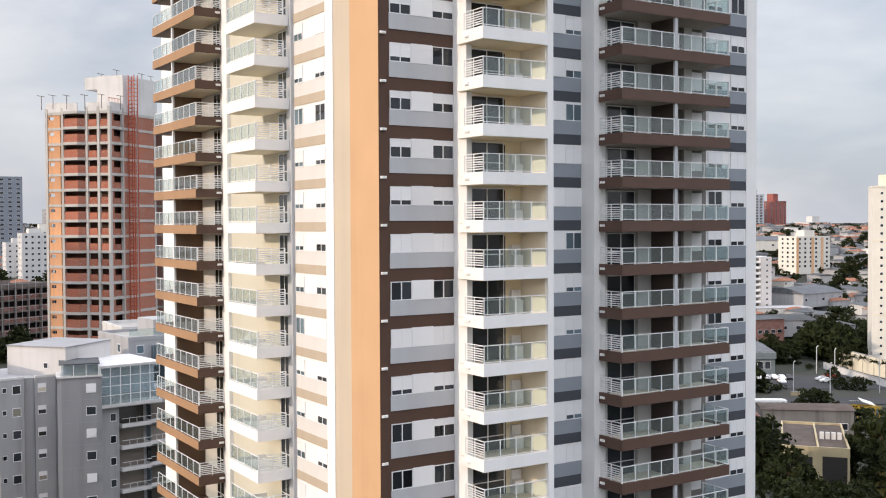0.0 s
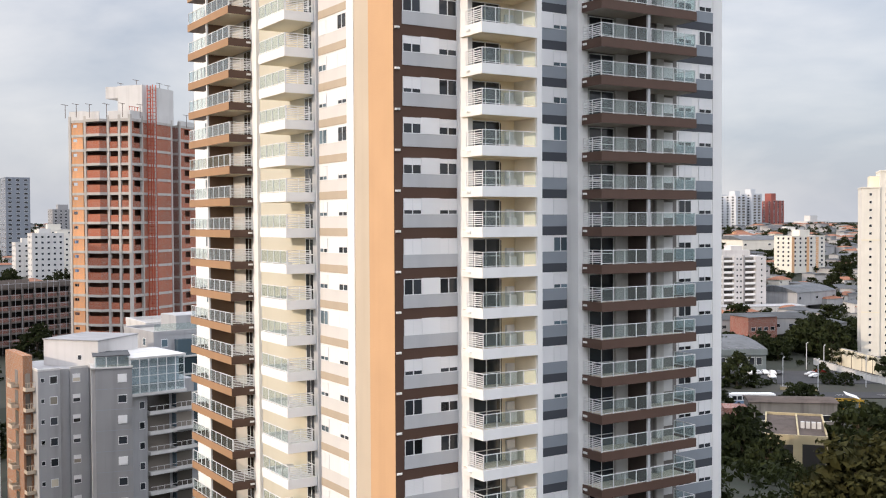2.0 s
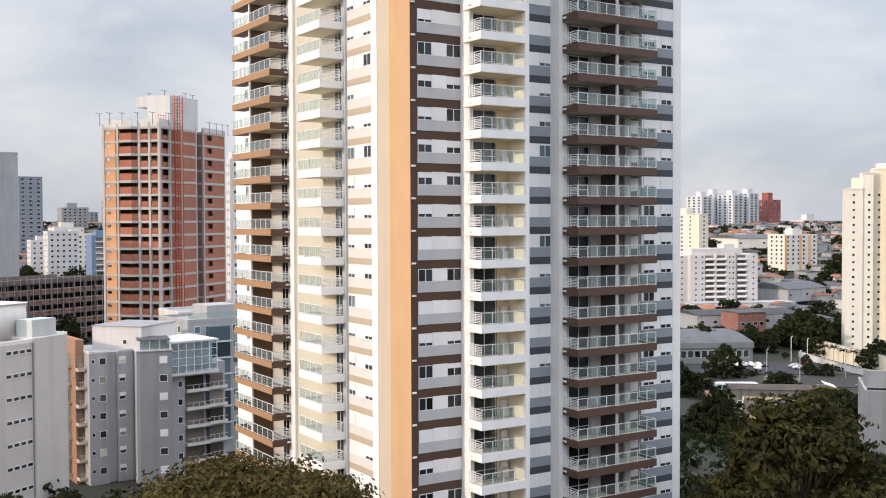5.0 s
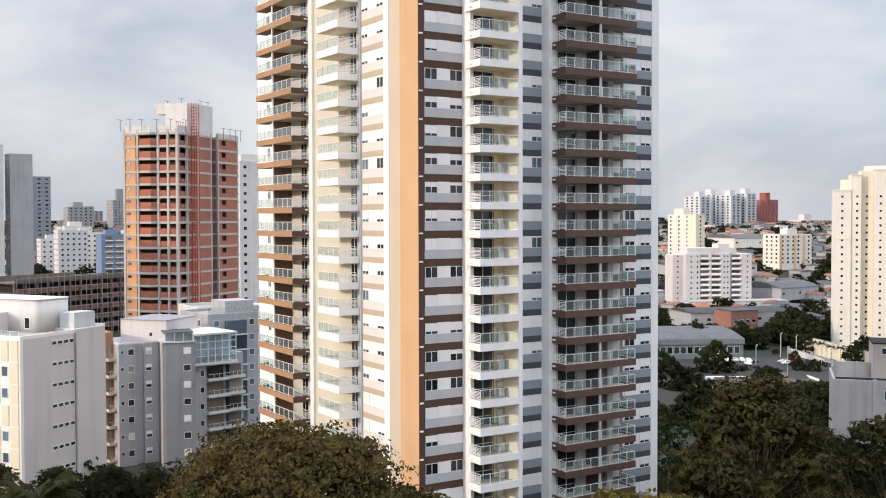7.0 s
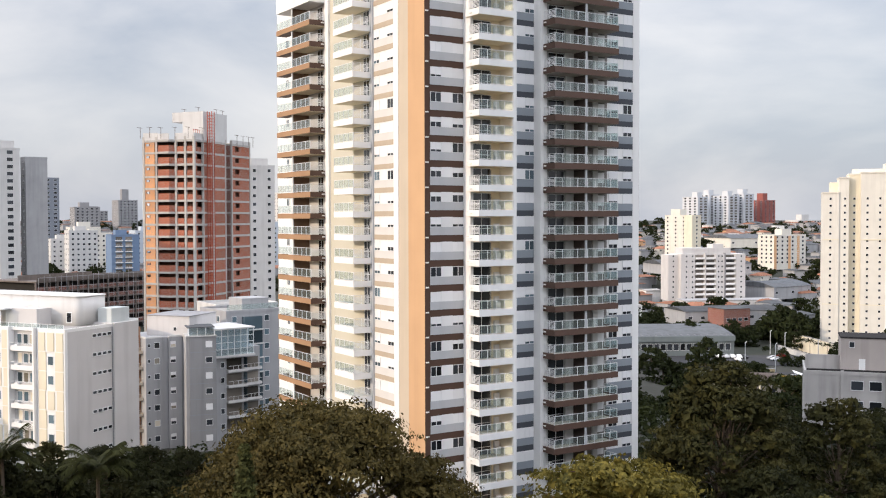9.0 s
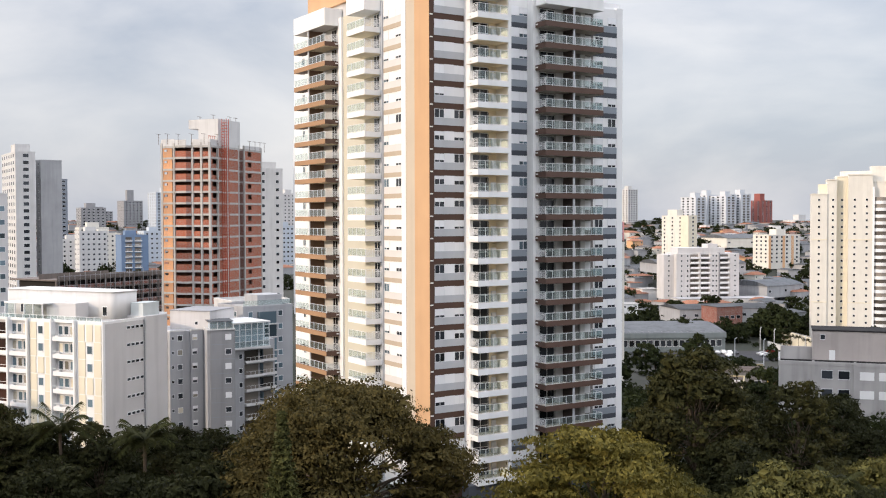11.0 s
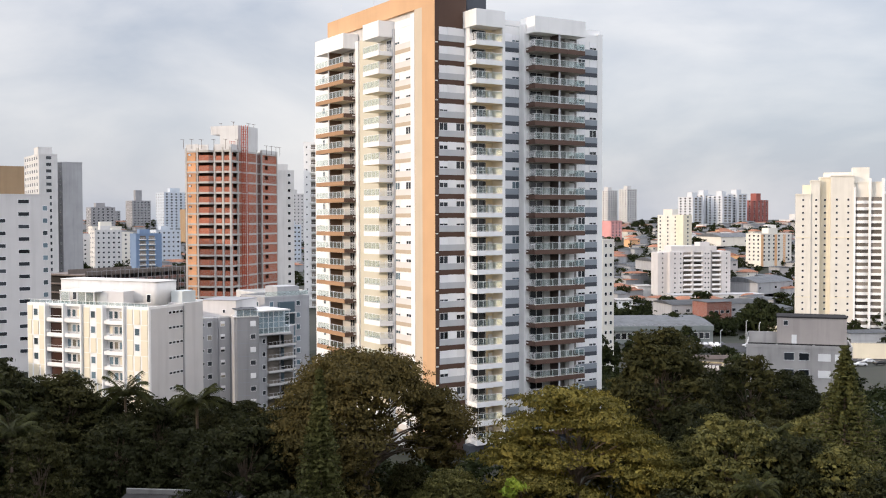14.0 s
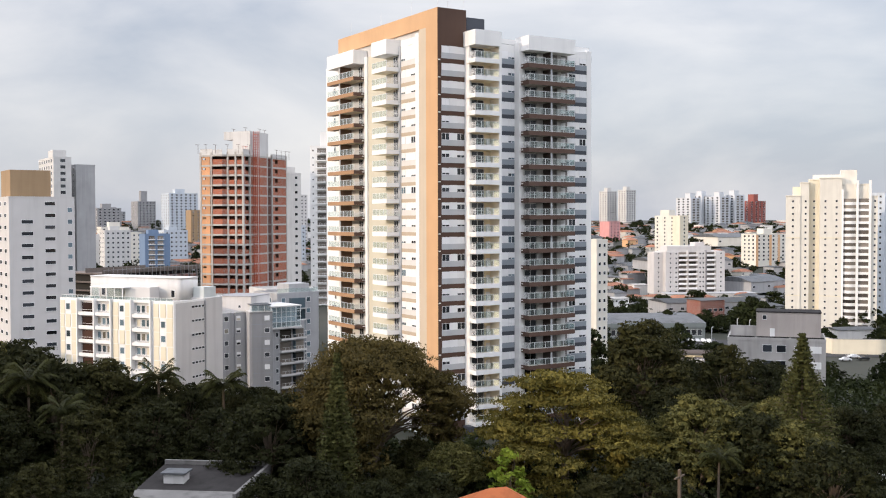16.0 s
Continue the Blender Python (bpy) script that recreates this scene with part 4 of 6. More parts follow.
# the long white slab block at the edge, with a brown tank house
lw = block("slab_block", "white slab block with small windows and brown tank house", (-45.7, 130.2), (16.0, 26), (0, 42.6), 2, WALLWHITE, right=(8.6,), left=(3, 9, 15, 21), storey=3.0, win=(2.6, 1.0), cap=0.3)
for i in range(13):
    zz = 41.6 - 3.0 * (i + 1)
    part("window", far_window(1.2, 1.2, BLUEPANE), None, lw, (14.2, -0.002, zz + 0.3))
    if i:
        part("window", far_window(2.9, 1.0, PANE), None, lw, (9.9 - 7.0, -0.002, zz + 0.4))
part("tank_house", solid([(0.6, 1.0, 42.75, 10.4, 12, 49.6)]), BROWNBOX, lw, label="brown tank house")
part("tank_base", solid([(1.0, 1.6, 42.6, 10.0, 11, 43.6)]), VOID, lw)

# taller blocks behind
block("apartment_tower_far", "tall pale grey apartment tower with dark window bays", (10.1, 353.9), (8, 34), (0, 65.5), 0, OFFWHITE, left=spread(3, 32, 6, 2.4), right=(3,), win=(2.4, 1.6), tank=(1, 6, 6, 10, 4))
block("apartment_tower_far", "grey slab tower with a blank end wall", (21.2, 358.7), (9, 7), (0, 62.4), 6, WARMGREY, left=(2.5,), win=(1.2, 1.2))
block("apartment_tower_far", "dark blue-grey rendered apartment tower", (90.2, 701.2), (16, 34), (0, 67.0), 0, BLUEGREY, left=spread(2, 31, 5, 3.2), right=spread(1.5, 14.5, 3, 2.4), win=(2.4, 1.5), storey=3.1)
block("apartment_tower_far", "grey apartment tower with a stepped crown", (226.4, 993.4), (20, 26), (0, 56.1), 0, SHADEGREY, right=spread(2, 19, 5, 1.8), left=spread(2, 24, 4, 1.8), win=(1.8, 1.6), tank=(5, 5, 7, 7, 12))
block("apartment_tower_far", "pale blue and white apartment tower", (233.0, 900.8), (30, 28), (0, 63.0), 0, PALEBLUE, right=spread(2, 28, 6, 2), left=spread(2, 26, 4, 2), win=(2, 1.6), tank=(8, 6, 10, 8, 5))
block("apartment_tower_far", "grey apartment tower far off", (234.4, 1171.1), (26, 22), (0, 46.1), 0, SHADEGREY, right=spread(2, 25, 5, 2.5), win=(2.5, 1.7), tank=(6, 4, 10, 8, 6))
block("apartment_block", "pale apartment block with small windows", (70.6, 507.0), (16, 12), (0, 29.7), 0, OFFWHITE, right=spread(1.5, 15, 5), left=spread(1.5, 11, 3), tank=(4, 3, 6, 5, 3))
block("apartment_block", "blue and white apartment block", (83.0, 463.0), (15, 12), (0, 27.8), 0, STRONGBLUE, right=(), left=(), balconies=((2, 4, 0.8), (7.2, 4, 0.8)), rail=WHITE, tank=(3, 3, 6, 5, 3))
block("apartment_block", "cream apartment block among other blocks", (89.6, 554.1), (17, 14), (0, 27.6), 0, IVORY2, right=spread(1.5, 16, 5), left=spread(2, 12, 3), tank=(4, 3, 6, 5, 3))
block("apartment_block", "pale blue rendered apartment block", (113.8, 527.2), (16, 14), (0, 29.2), 0, PALEBLUE, right=spread(1.5, 15, 5), left=spread(2, 12, 3), tank=(4, 3, 6, 5, 3))
block("apartment_block", "grey-white apartment block among other blocks", (73.2, 568.7), (15, 12), (0, 24.0), 0, OFFWHITE, right=spread(1.5, 14, 4), left=spread(1.5, 11, 3), tank=(4, 3, 6, 5, 3))
block("apartment_block", "cream apartment block with a stepped roof", (93.7, 610.3), (20, 12), (0, 31.0), 0, IVORY2, right=spread(1.5, 19, 6), left=spread(1.5, 11, 3), tank=(6, 3, 8, 5, 4))
block("apartment_tower_far", "mid grey apartment tower far off", (168.0, 930.0), (24, 20), (0, 48.0), 0, SHADEGREY, right=spread(2, 22, 5, 2), left=spread(2, 18, 3, 2), win=(2, 1.6), tank=(6, 5, 9, 8, 5))
block("apartment_block", "brown rendered apartment tower far off", (200.0, 732.8), (18, 14), (0, 44.3), 0, BROWNBOX, right=spread(1.5, 16, 4))
block("apartment_tower_far", "white apartment tower with narrow balconies", (73.6, 240.4), (9, 10), (0, 55.0), -10, OFFWHITE, right=(1.2, 6.4), left=(1.5, 4.5), win=(1.2, 1.2), tank=(1, 2, 6, 6, 3))
block("apartment_tower_far", "sunlit white apartment tower with narrow balconies", (87.9, 241.8), (13, 12), (0, 66.6), -28, WHITE, right=(0.9,), win=(0.6, 0.6), balconies=((2.6, 4.2, 0.9), (7.8, 4.2, 0.9)), rail=WHITE, tank=(4, 2, 7, 6, 6.2), cap=0.4)
block("apartment_tower_far", "grey-white apartment tower far off", (275.1, 685.9), (14, 16), (0, 57.6), 0, OFFWHITE, right=spread(1.5, 13, 4), left=spread(2, 14, 3), tank=(3, 3, 6, 6, 4))
block("apartment_block", "pale blue rendered apartment block", (191.8, 502.1), (12, 14), (0, 32.0), 0, PALEBLUE, right=spread(1.5, 11, 4), left=spread(2, 12, 3), tank=(3, 3, 6, 6, 3))

# concrete frame of a low building under construction
cf = thing("concrete_frame", "low unfinished concrete frame with timber formwork", "building", (41.1, 242.5, 0), 28)
for i in range(6):
    part("floor_slab", solid([(-48, 0, 0, 0, 22, 0.45)]), SCAFFOLD, cf, (0, 0, 2.8 + 3.0 * i))
    if i < 5:
        part("brick_infill", solid([(-47.5, 0.8, 0.45, -0.6, 1.0, 1.6)]), DIMBRICK, cf, (0, 0, 2.8 + 3.0 * i))
for j in range(13):
    part("column", solid([(-48 + 3.9 * j, 0.1, 0, -47.5 + 3.9 * j, 0.6, 18)]), SCAFFOLD, cf)
# solid core coloured dark in place of unlit floors
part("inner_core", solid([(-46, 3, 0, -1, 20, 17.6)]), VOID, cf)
for j in range(24):
    part("scaffold_pole", solid([(-47.8 + 2.05 * j, -0.9, 0, -47.72 + 2.05 * j, -0.82, 19.4 + 0.5 * (j % 3))]), WARMGREY, cf)
for i in range(6):
    part("scaffold_ledger", solid([(-48, -0.92, 4.3 + 3.0 * i, 0, -0.84, 4.4 + 3.0 * i)]), WARMGREY, cf)
part("formwork", solid([(-48, -0.3, 18.3, 0, -0.15, 19.6), (-48, 8, 18.3, -20, 8.2, 19.9)]), SCAFFOLD, cf, label="stained timber formwork boards")

# the valley and the hill on the other side
block("apartment_block", "cream apartment block with a narrow front", (125.7, 107.2), (4.6, 9), (-14, 29.7), 0, IVORY2, right=(0.8, 2.8), win=(1.0, 1.1), left=(3,))
def yellow_tower(at, turn, z0):
    """A stepped front along +x: plain wings, a deep recess, rounded balconies and a glazed stack."""
    ob = thing("apartment_tower_far", "pale yellow apartment tower with stacked white balconies", "building", (*at, z0), turn)
    st = 2.9
    # recess gets the yellower ivory, standing for the sun caught in it
    for x0, x1, y0, top, wall in ((0, 6.4, 0.0, 46.9, IVORY2), (6.4, 10.2, 0.5, 53.0, IVORY2), (10.2, 14.8, 3.2, 54.5, IVORY), (14.8, 24.4, -0.6, 55.0, IVORY2), (24.4, 31.0, 1.2, 52.0, IVORY2), (31.0, 36.6, 1.0, 52.0, IVORY2), (36.6, 39.7, 0.4, 46.5, IVORY2)):
        part("wall", solid([(x0, y0, 0, x1 - 0.003, 18, top - z0)]), wall, ob)
        part("cornice", solid([(x0 - 0.15, y0 - 0.25, top - z0, x1 + 0.1, 18, top - z0 + 0.5)]), IVORY2, ob)
    part("tank_house", solid([(12.0, 6, 50 - z0, 26.0, 14, 57.0 - z0), (24.0, 4, 50 - z0, 31.0, 12, 59.0 - z0)]), IVORY2, ob)
    part("tank_house", solid([(3.0, 5, 46 - z0, 8.0, 13, 51.5 - z0)]), IVORY, ob)
    for x in (31.0, 36.4):
        part("pier", solid([(x - 0.5, -1.0, 0, x + 0.5, 1.2, 54.0 - z0)]), WHITE, ob)
    part("pier", solid([(24.3, -0.9, 0, 25.1, 1.2, 50.0 - z0)]), WHITE, ob)
    part("string_course", solid([(-0.06, -0.12, 27.4 - z0, 6.4, -0.003, 27.9 - z0)]), IVORY, ob)
    part("string_course", solid([(14.7, -0.72, 27.4 - z0, 24.4, -0.603, 27.9 - z0)]), IVORY, ob)
    part("string_course", solid([(-0.06, -0.12, 0.6 - z0, 6.4, -0.003, 1.0 - z0)]), IVORY, ob)
    part("string_course", solid([(14.7, -0.72, 0.6 - z0, 24.4, -0.603, 1.0 - z0)]), IVORY, ob)
    bowed = [(25.1 + 5.4 * i / 8, 1.2 - 2.2 * math.sin(math.pi * (0.12 + 0.76 * i / 8))) for i in range(9)]

    def bow(za, zb, inset=0.0):
        o = [(25.1, 1.2)] + [(x, y + inset) for x, y in bowed] + [(30.5, 1.2)]
        m = len(o)
        return faces([(x, y, zz) for zz in (za, zb) for x, y in o], [tuple(range(m - 1, -1, -1)), tuple(range(m, 2 * m))] + [(i, (i + 1) % m, m + (i + 1) % m, m + i) for i in range(m)])

    apron, glazing = bow(-0.35, 1.0), bow(1.0, 2.55, 0.3)
    flat_apron, flat_glass = solid([(31.5, -0.4, -0.3, 35.9, 1.0, 0.85)]), solid([(31.5, 0.1, 0.85, 35.9, 1.0, 2.6)])
    for i in range(21):
        z = 46.0 - z0 - st * (i + 1)
        part("balcony", apron, WHITE, ob, (0, 0, z))
        part("balcony_glazing", glazing, BAYGLASS, ob, (0, 0, z))
        part("balcony", flat_apron, WHITE, ob, (0, 0, z))
        part("balcony_glazing", flat_glass, BAYGLASS, ob, (0, 0, z))
        for x, y in ((2.6, 0.0), (16.8, -0.6), (21.6, -0.6), (38.0, 0.4), (12.0, 3.2), (8.2, 0.5)):
            part("window", far_window(0.95, 1.0, PANE), None, ob, (x, y - 0.002, z + 1.0))
    return ob


yellow_tower((300.9, 178.1), -50, -15.5)
block("apartment_tower_far", "pale rendered apartment tower beyond the street", (373.2, 176.6), (20, 16), (-12, 48.9), 0, PALEBLUE, right=spread(1.5, 18, 4), left=spread(2, 14, 3))
def balcony_block(at, turn, z0, h):
    ob = thing("apartment_block", "white apartment block with rows of balconies", "building", (*at, z0), turn)
    st = 2.9
    for bx in ((0, 0, 0, 8.2, 18, h), (20.4, 0, 0, 26.2, 18, h), (32.2, 0, 0, 38, 18, h), (8.2, 1.5, 0, 20.4, 18, h), (26.2, 1.5, 0, 32.2, 18, h)):
        part("wall", solid([bx]), WALLWHITE, ob)
    part("side_wing", solid([(-6.0, 4.0, 0, -0.003, 16, h - 0.6)]), WALLWHITE, ob)
    part("upper_storey", solid([(1.5, 2.0, h, 30.0, 14, h + 3.2), (20.0, 3.0, h + 3.2, 26.0, 12, h + 5.4)]), WALLWHITE, ob)
    for x in (13.9, 25.4):
        part("pier", solid([(x, -0.4, 0, x + 0.7, 1.5, h + 0.5)]), WALLWHITE if x < 20 else SHADEGREY, ob)
    for i in range(int(h / st)):
        z = h - st * (i + 1)
        for x0, w in ((8.4, 5.4), (14.7, 5.6), (26.4, 5.6)):
            part("balcony", solid([(x0, -0.3, -0.1, x0 + w, 1.5, 0.05), (x0, -0.3, 0.05, x0 + w, -0.22, 1.0)]), WHITE, ob, (0, 0, z))
            part("balcony_door", solid([(x0 + 0.3, 1.44, 0.1, x0 + w - 0.3, 1.498, 2.3)]), BAYGLASS, ob, (0, 0, z))
        for x in (2.6, 6.2, 21.6, 23.6, 35.0):
            part("window", far_window(1.0, 1.1, PANE), None, ob, (x, -0.002, z + 1.0))
        part("window", far_window(1.0, 1.1, PANE), None, ob, (-3.6, 3.998, z + 1.0))
    podium = thing("podium", "pale car park podium with planted roof", "building", (at[0], at[1], z0), turn)
    part("wall", solid([(-4, -16, -6, 52, -2, 1.4)]), OFFWHITE, podium)
    part("coping", solid([(-4.2, -16.2, 1.4, 52.2, -1.8, 1.7)]), WARMGREY, podium)
    return ob


balcony_block((359.9, 317.6), -24, -10, 26.5)
oc = block("apartment_block", "cream apartment block with ochre painted strips", (523.5, 390.5), (30, 16), (0, 24.2), -6, IVORY2, right=spread(2, 28, 6, 1.8), left=spread(2, 13, 3, 1.8), win=(1.8, 1.5), tank=(10, 3, 9, 7, 4.5))
for x0 in (-0.02, 13.2, 21.6):
    part("strip", solid([(x0, -0.05, 0, x0 + 2.4, -0.004, 24)]), PEACH, oc, label="ochre painted strip")
block("apartment_block", "cream apartment slab on the slope", (494.5, 445.2), (10, 22), (0, 38.3), 4, IVORY2, left=spread(3, 20, 3, 1.6), right=(4,), win=(1.6, 1.4), tank=(1, 8, 7, 9, 5))
block("apartment_block", "cream apartment slab on the slope", (492.8, 439.2), (9, 8), (0, 38.3), 0, IVORY, right=(4,), win=(1.6, 1.4))
for px_at, top in (((810.5, 740.6), 60.4), ((844.2, 755.0), 63.7), ((847.7, 729.2), 62.0), ((870.4, 726.9), 64.2)):
    block("apartment_tower_far", "white apartment tower on the far hill", px_at, (17, 24), (22, top), 0, PALEMIST, right=(), left=spread(3, 21, 3, 3), win=(3, 1.8), balconies=((3, 4.5, 1.0), (10, 4.5, 1.0)), storey=3.1, tank=(5, 6, 8, 8, 6), group="far white towers")
block("apartment_tower_far", "brick red apartment tower on the far hill", (918.1, 738.3), (20, 24), (22, 57.3), 0, RUST, right=spread(2, 18, 3, 2.4), left=spread(3, 21, 3, 2.4), win=(2.4, 1.8), tank=(5, 6, 8, 9, 9))
for px_at, top in (((971.8, 1076.1), 77.9), ((983.4, 1045.3), 79.1)):
    block("apartment_tower_far", "slender white apartment tower far off", px_at, (20, 18), (25, top), 0, OFFWHITE, right=spread(2, 18, 4, 2.4), left=spread(2, 16, 3, 2.4), win=(2.4, 2.0), storey=3.4, tank=(5, 5, 8, 8, 6))
block("apartment_block", "pink rendered apartment block far off", (575.3, 616.4), (14, 14), (12, 33.1), 0, PINKWALL, right=spread(2, 12, 3, 1.8), win=(1.8, 1.5))
block("apartment_block", "pale block on the far hill", (1047.3, 793.2), (44, 20), (24, 33.0), 0, OFFWHITE, right=spread(2, 42, 7, 3), win=(3, 2), storey=3.4, tank=(12, 4, 14, 9, 8))
block("apartment_block", "ivory block on the far hill", (880.0, 544.0), (24, 16), (15, 45.9), 0, IVORY, right=spread(2, 22, 5, 2), win=(2, 1.6), storey=3.1)

# low building beside the trees, with a windowless upper storey
LOGREY = paint("stained_grey_render", (0.39, 0.375, 0.365), 0.85, 0.14, 0.25)
MAUVE = paint("warm_mauve_render", (0.42, 0.375, 0.35), 0.85, 0.10, 0.2)
lo = block("low_building", "grey two-storey building with a windowless upper block", (84.2, 14.0), (20.5, 13), (-6, 10.0), -50, LOGREY, right=(7.4, 10.3), win=(2.0, 1.6), storey=3.4, cap=0.7)
LOH = 10.0 + 6
part("upper_block", solid([(6.0, 3.5, LOH, 19.6, 11, LOH + 6.0)]), MAUVE, lo, label="windowless mauve upper block")
part("upper_coping", solid([(5.9, 3.4, LOH + 6.0, 19.7, 11.1, LOH + 6.25)]), ROOFDARK, lo)
part("window", far_window(0.9, 1.0, PANE), None, lo, (7.3, 3.498, LOH + 4.4))
part("door", solid([(8.9, 3.41, LOH + 0.3, 9.9, 3.49, LOH + 2.5)]), WHITE, lo)
part("back_wall", solid([(0.3, 7.0, LOH, 6.0, 7.4, LOH + 2.6)]), LOGREY, lo)
part("gutter", solid([(0.3, 0.3, LOH + 0.7, 20.2, 0.9, LOH + 0.95)]), ROOFDARK, lo)
for x in (5.8, 12.9):
    part("pilaster", solid([(x, -0.35, 0, x + 0.45, 0.0, LOH + 0.9)]), LOGREY, lo)
for x in (14.0, 17.2):
    for z in (2.4, 5.8):
        part("shutter", solid([(x, -0.06, LOH - z, x + 2.4, -0.003, LOH - z + 1.5)]), WHITE, lo, label="closed white shutter")

# warehouses and sheds
GREENGREY = paint("grey_green_cladding", (0.15, 0.175, 0.178), 0.6, 0.12, 0.2)
PALESHEET = paint("pale_roof_rib", (0.16, 0.17, 0.18), 0.7, 0.12, 0.2)
YELLOWWASH = paint("worn_yellow_render", (0.40, 0.335, 0.21), 0.85, 0.16, 0.3)
YELLOWSTEEL = paint("yellow_painted_steel", (0.50, 0.30, 0.03), 0.5, 0.1, 0.1)
BROWNROOF = paint("weathered_brown_roof", (0.075, 0.058, 0.05), 0.95, 0.3, 0.4)
def shed(at, size, z0, h, turn, wall, label, rise=1.6, bays=0, cover=None):
    ob = thing("warehouse", label, "building", (*at, z0), turn)
    w, d = size
    part("wall", solid([(0, 0, 0, w, d, h)]), wall, ob)
    n = 8
    v, f = [], []
    for x in (-0.4, w + 0.4):
        for i in range(n + 1):
            t = i / n
            v.append((x, -0.4 + (d + 0.8) * t, h + rise * math.sin(math.pi * t)))
    for i in range(n):
        f.append((i, i + 1, n + 2 + i, n + 1 + i))
    f += [tuple(range(n, -1, -1)), tuple(range(n + 1, 2 * n + 2))]
    part("roof", faces(v, f), cover or SHEET, ob)
    for i in range(bays):
        part("window", far_window(2.2, 1.5, PANE), None, ob, (1.5 + (w - 5) * i / max(1, bays - 1), -0.002, h * 0.45))
    return ob


wx, wy = 245.7, 175.5
wa = radians(-28)
wh = shed((wx - 58 * math.cos(wa), wy - 58 * math.sin(wa)), (58, 44), -16.5, 7.6, -28, GREENGREY, "long grey-green warehouse with a ribbed sheet roof", 2.2, 0)
part("fascia", solid([(-0.3, -0.5, 5.6, 58.3, -0.02, 7.7)]), GREENGREY, wh)
for i in range(22):
    part("window", far_window(2.0, 2.6, PANE), None, wh, (1.0 + 2.55 * i, -0.004, 2.2))
    part("roof_rib", solid([(1.2 + 2.6 * i, -0.3, 0, 1.45 + 2.6 * i, 22, 0.12)]), PALESHEET, wh, (0, 0, 7.95))
shed((298.0, 253.1), (50, 24), -15, 7, -20, WARMGREY, "pale grey warehouse with a low sheet roof", 1.5, 8)
shed((302.1, 232.8), (15, 12), -16, 10.5, -10, DIMBRICK, "low red brick workshop building", 0.4, 4)
shed((391.9, 365.4), (60, 30), 2, 6, -20, WARMGREY, "pale grey warehouse on the slope", 2.5, 4)
shed((588.8, 490.1), (70, 40), 12, 8, -15, IVORY2, "pale hall with a curved roof", 3.0, 4)
shed((410.3, 295.0), (36, 26), -10, 7, 5, WARMGREY, "grey hall with a sheet roof", 3.0, 3)
yh = thing("house", "worn yellow flat-roofed house with open bays", "house", (114.5, 64.4, -13), -50)
part("wall", solid([(0, 0, 0, 11, 23, 8.4), (0, 0, 8.4, 0.3, 23, 9.0), (10.7, 0, 8.4, 11, 23, 9.0), (0.3, 0, 8.4, 10.7, 0.3, 9.0), (0.3, 22.7, 8.4, 10.7, 23, 9.0), (5.8, 0.3, 8.4, 6.1, 22.7, 8.9)]), YELLOWWASH, yh)
part("roof", solid([(0.3, 0.3, 8.4, 5.8, 22.7, 8.5)]), BROWNROOF, yh)
part("roof", solid([(6.1, 0.3, 8.4, 10.7, 22.7, 8.6)]), BROWNROOF, yh)
# flat dark boxes stand for the shade inside the open bays
part("opening", solid([(0.9, -0.02, 5.2, 5.0, 0.0, 7.2)]), VOID, yh)
part("opening", solid([(6.6, -0.02, 2.0, 10.6, 0.0, 7.4)]), VOID, yh)
for i in range(4):
    part("roof_tank", solid([(6.5 + 1.0 * i, 9.0, 8.6, 7.2 + 1.0 * i, 9.7, 9.8)]), OFFWHITE, yh)
# grey taken darker to put in the shade the workshop stands in
DULLGREY = paint("shade_darkened_grey", (0.16, 0.155, 0.15), 0.9, 0.2, 0.4)
gw = shed((156.2, 104.3), (20, 9), -16, 8.0, -40, DULLGREY, "rough grey workshop with a flat sheet roof", 0.5, 3, BROWNROOF)
part("red_shutter", solid([(-6, -0.6, 0, -0.4, 6, 6.5)]), DIMBRICK, gw, label="dull red side shed")
yf = thing("steel_gantry", "yellow steel gantry carrying a tilted white sheet", "gantry", (196.4, 112.0, -16.4), -34)
for x in (0, 4.3, 8.6):
    for y in (0, 3):
        part("post", solid([(x - 0.15, y - 0.15, 0, x + 0.15, y + 0.15, 3.4)]), YELLOWSTEEL, yf)
for y in (0, 3):
    part("beam", solid([(-0.3, y - 0.2, 3.4, 8.9, y + 0.2, 3.8)]), YELLOWSTEEL, yf)
part("sheet", faces([(4.2, 0.2, 5.0), (7.6, 0.2, 3.9), (7.6, 2.8, 4.3), (4.2, 2.8, 5.5), (4.2, 0.2, 5.2), (7.6, 0.2, 4.1), (7.6, 2.8, 4.5), (4.2, 2.8, 5.7)], [(3, 2, 1, 0), (4, 5, 6, 7), (0, 1, 5, 4), (1, 2, 6, 5), (2, 3, 7, 6), (3, 0, 4, 7)]), WHITE, yf)

# retaining wall, street and parked cars in the valley
tagged(part("road", solid([(-70, -5, -0.1, 150, 5, 0.06)]), ASPHALT, None, (215.9, 135.2, -16.35), radians(-34)), "asphalt street in the valley", "road", kind="structure")
tagged(part("road", solid([(-60, -14, -0.1, 60, 14, 0.05)]), ASPHALT, None, (237.1, 164.3, -16.4), radians(-34)), "asphalt car park in the valley", "road", kind="structure")
for i in range(9):
    gx, gy = 215.9, 135.2
    a = radians(-34)
    tagged(part("lane_marking", solid([(-1.5, -0.08, 0, 1.5, 0.08, 0.02)]), WHITE, None, (gx + math.cos(a) * (-50 + 12 * i), gy + math.sin(a) * (-50 + 12 * i), -16.28), a), "white dashed lane marking on the street", "road marking", kind="structure")
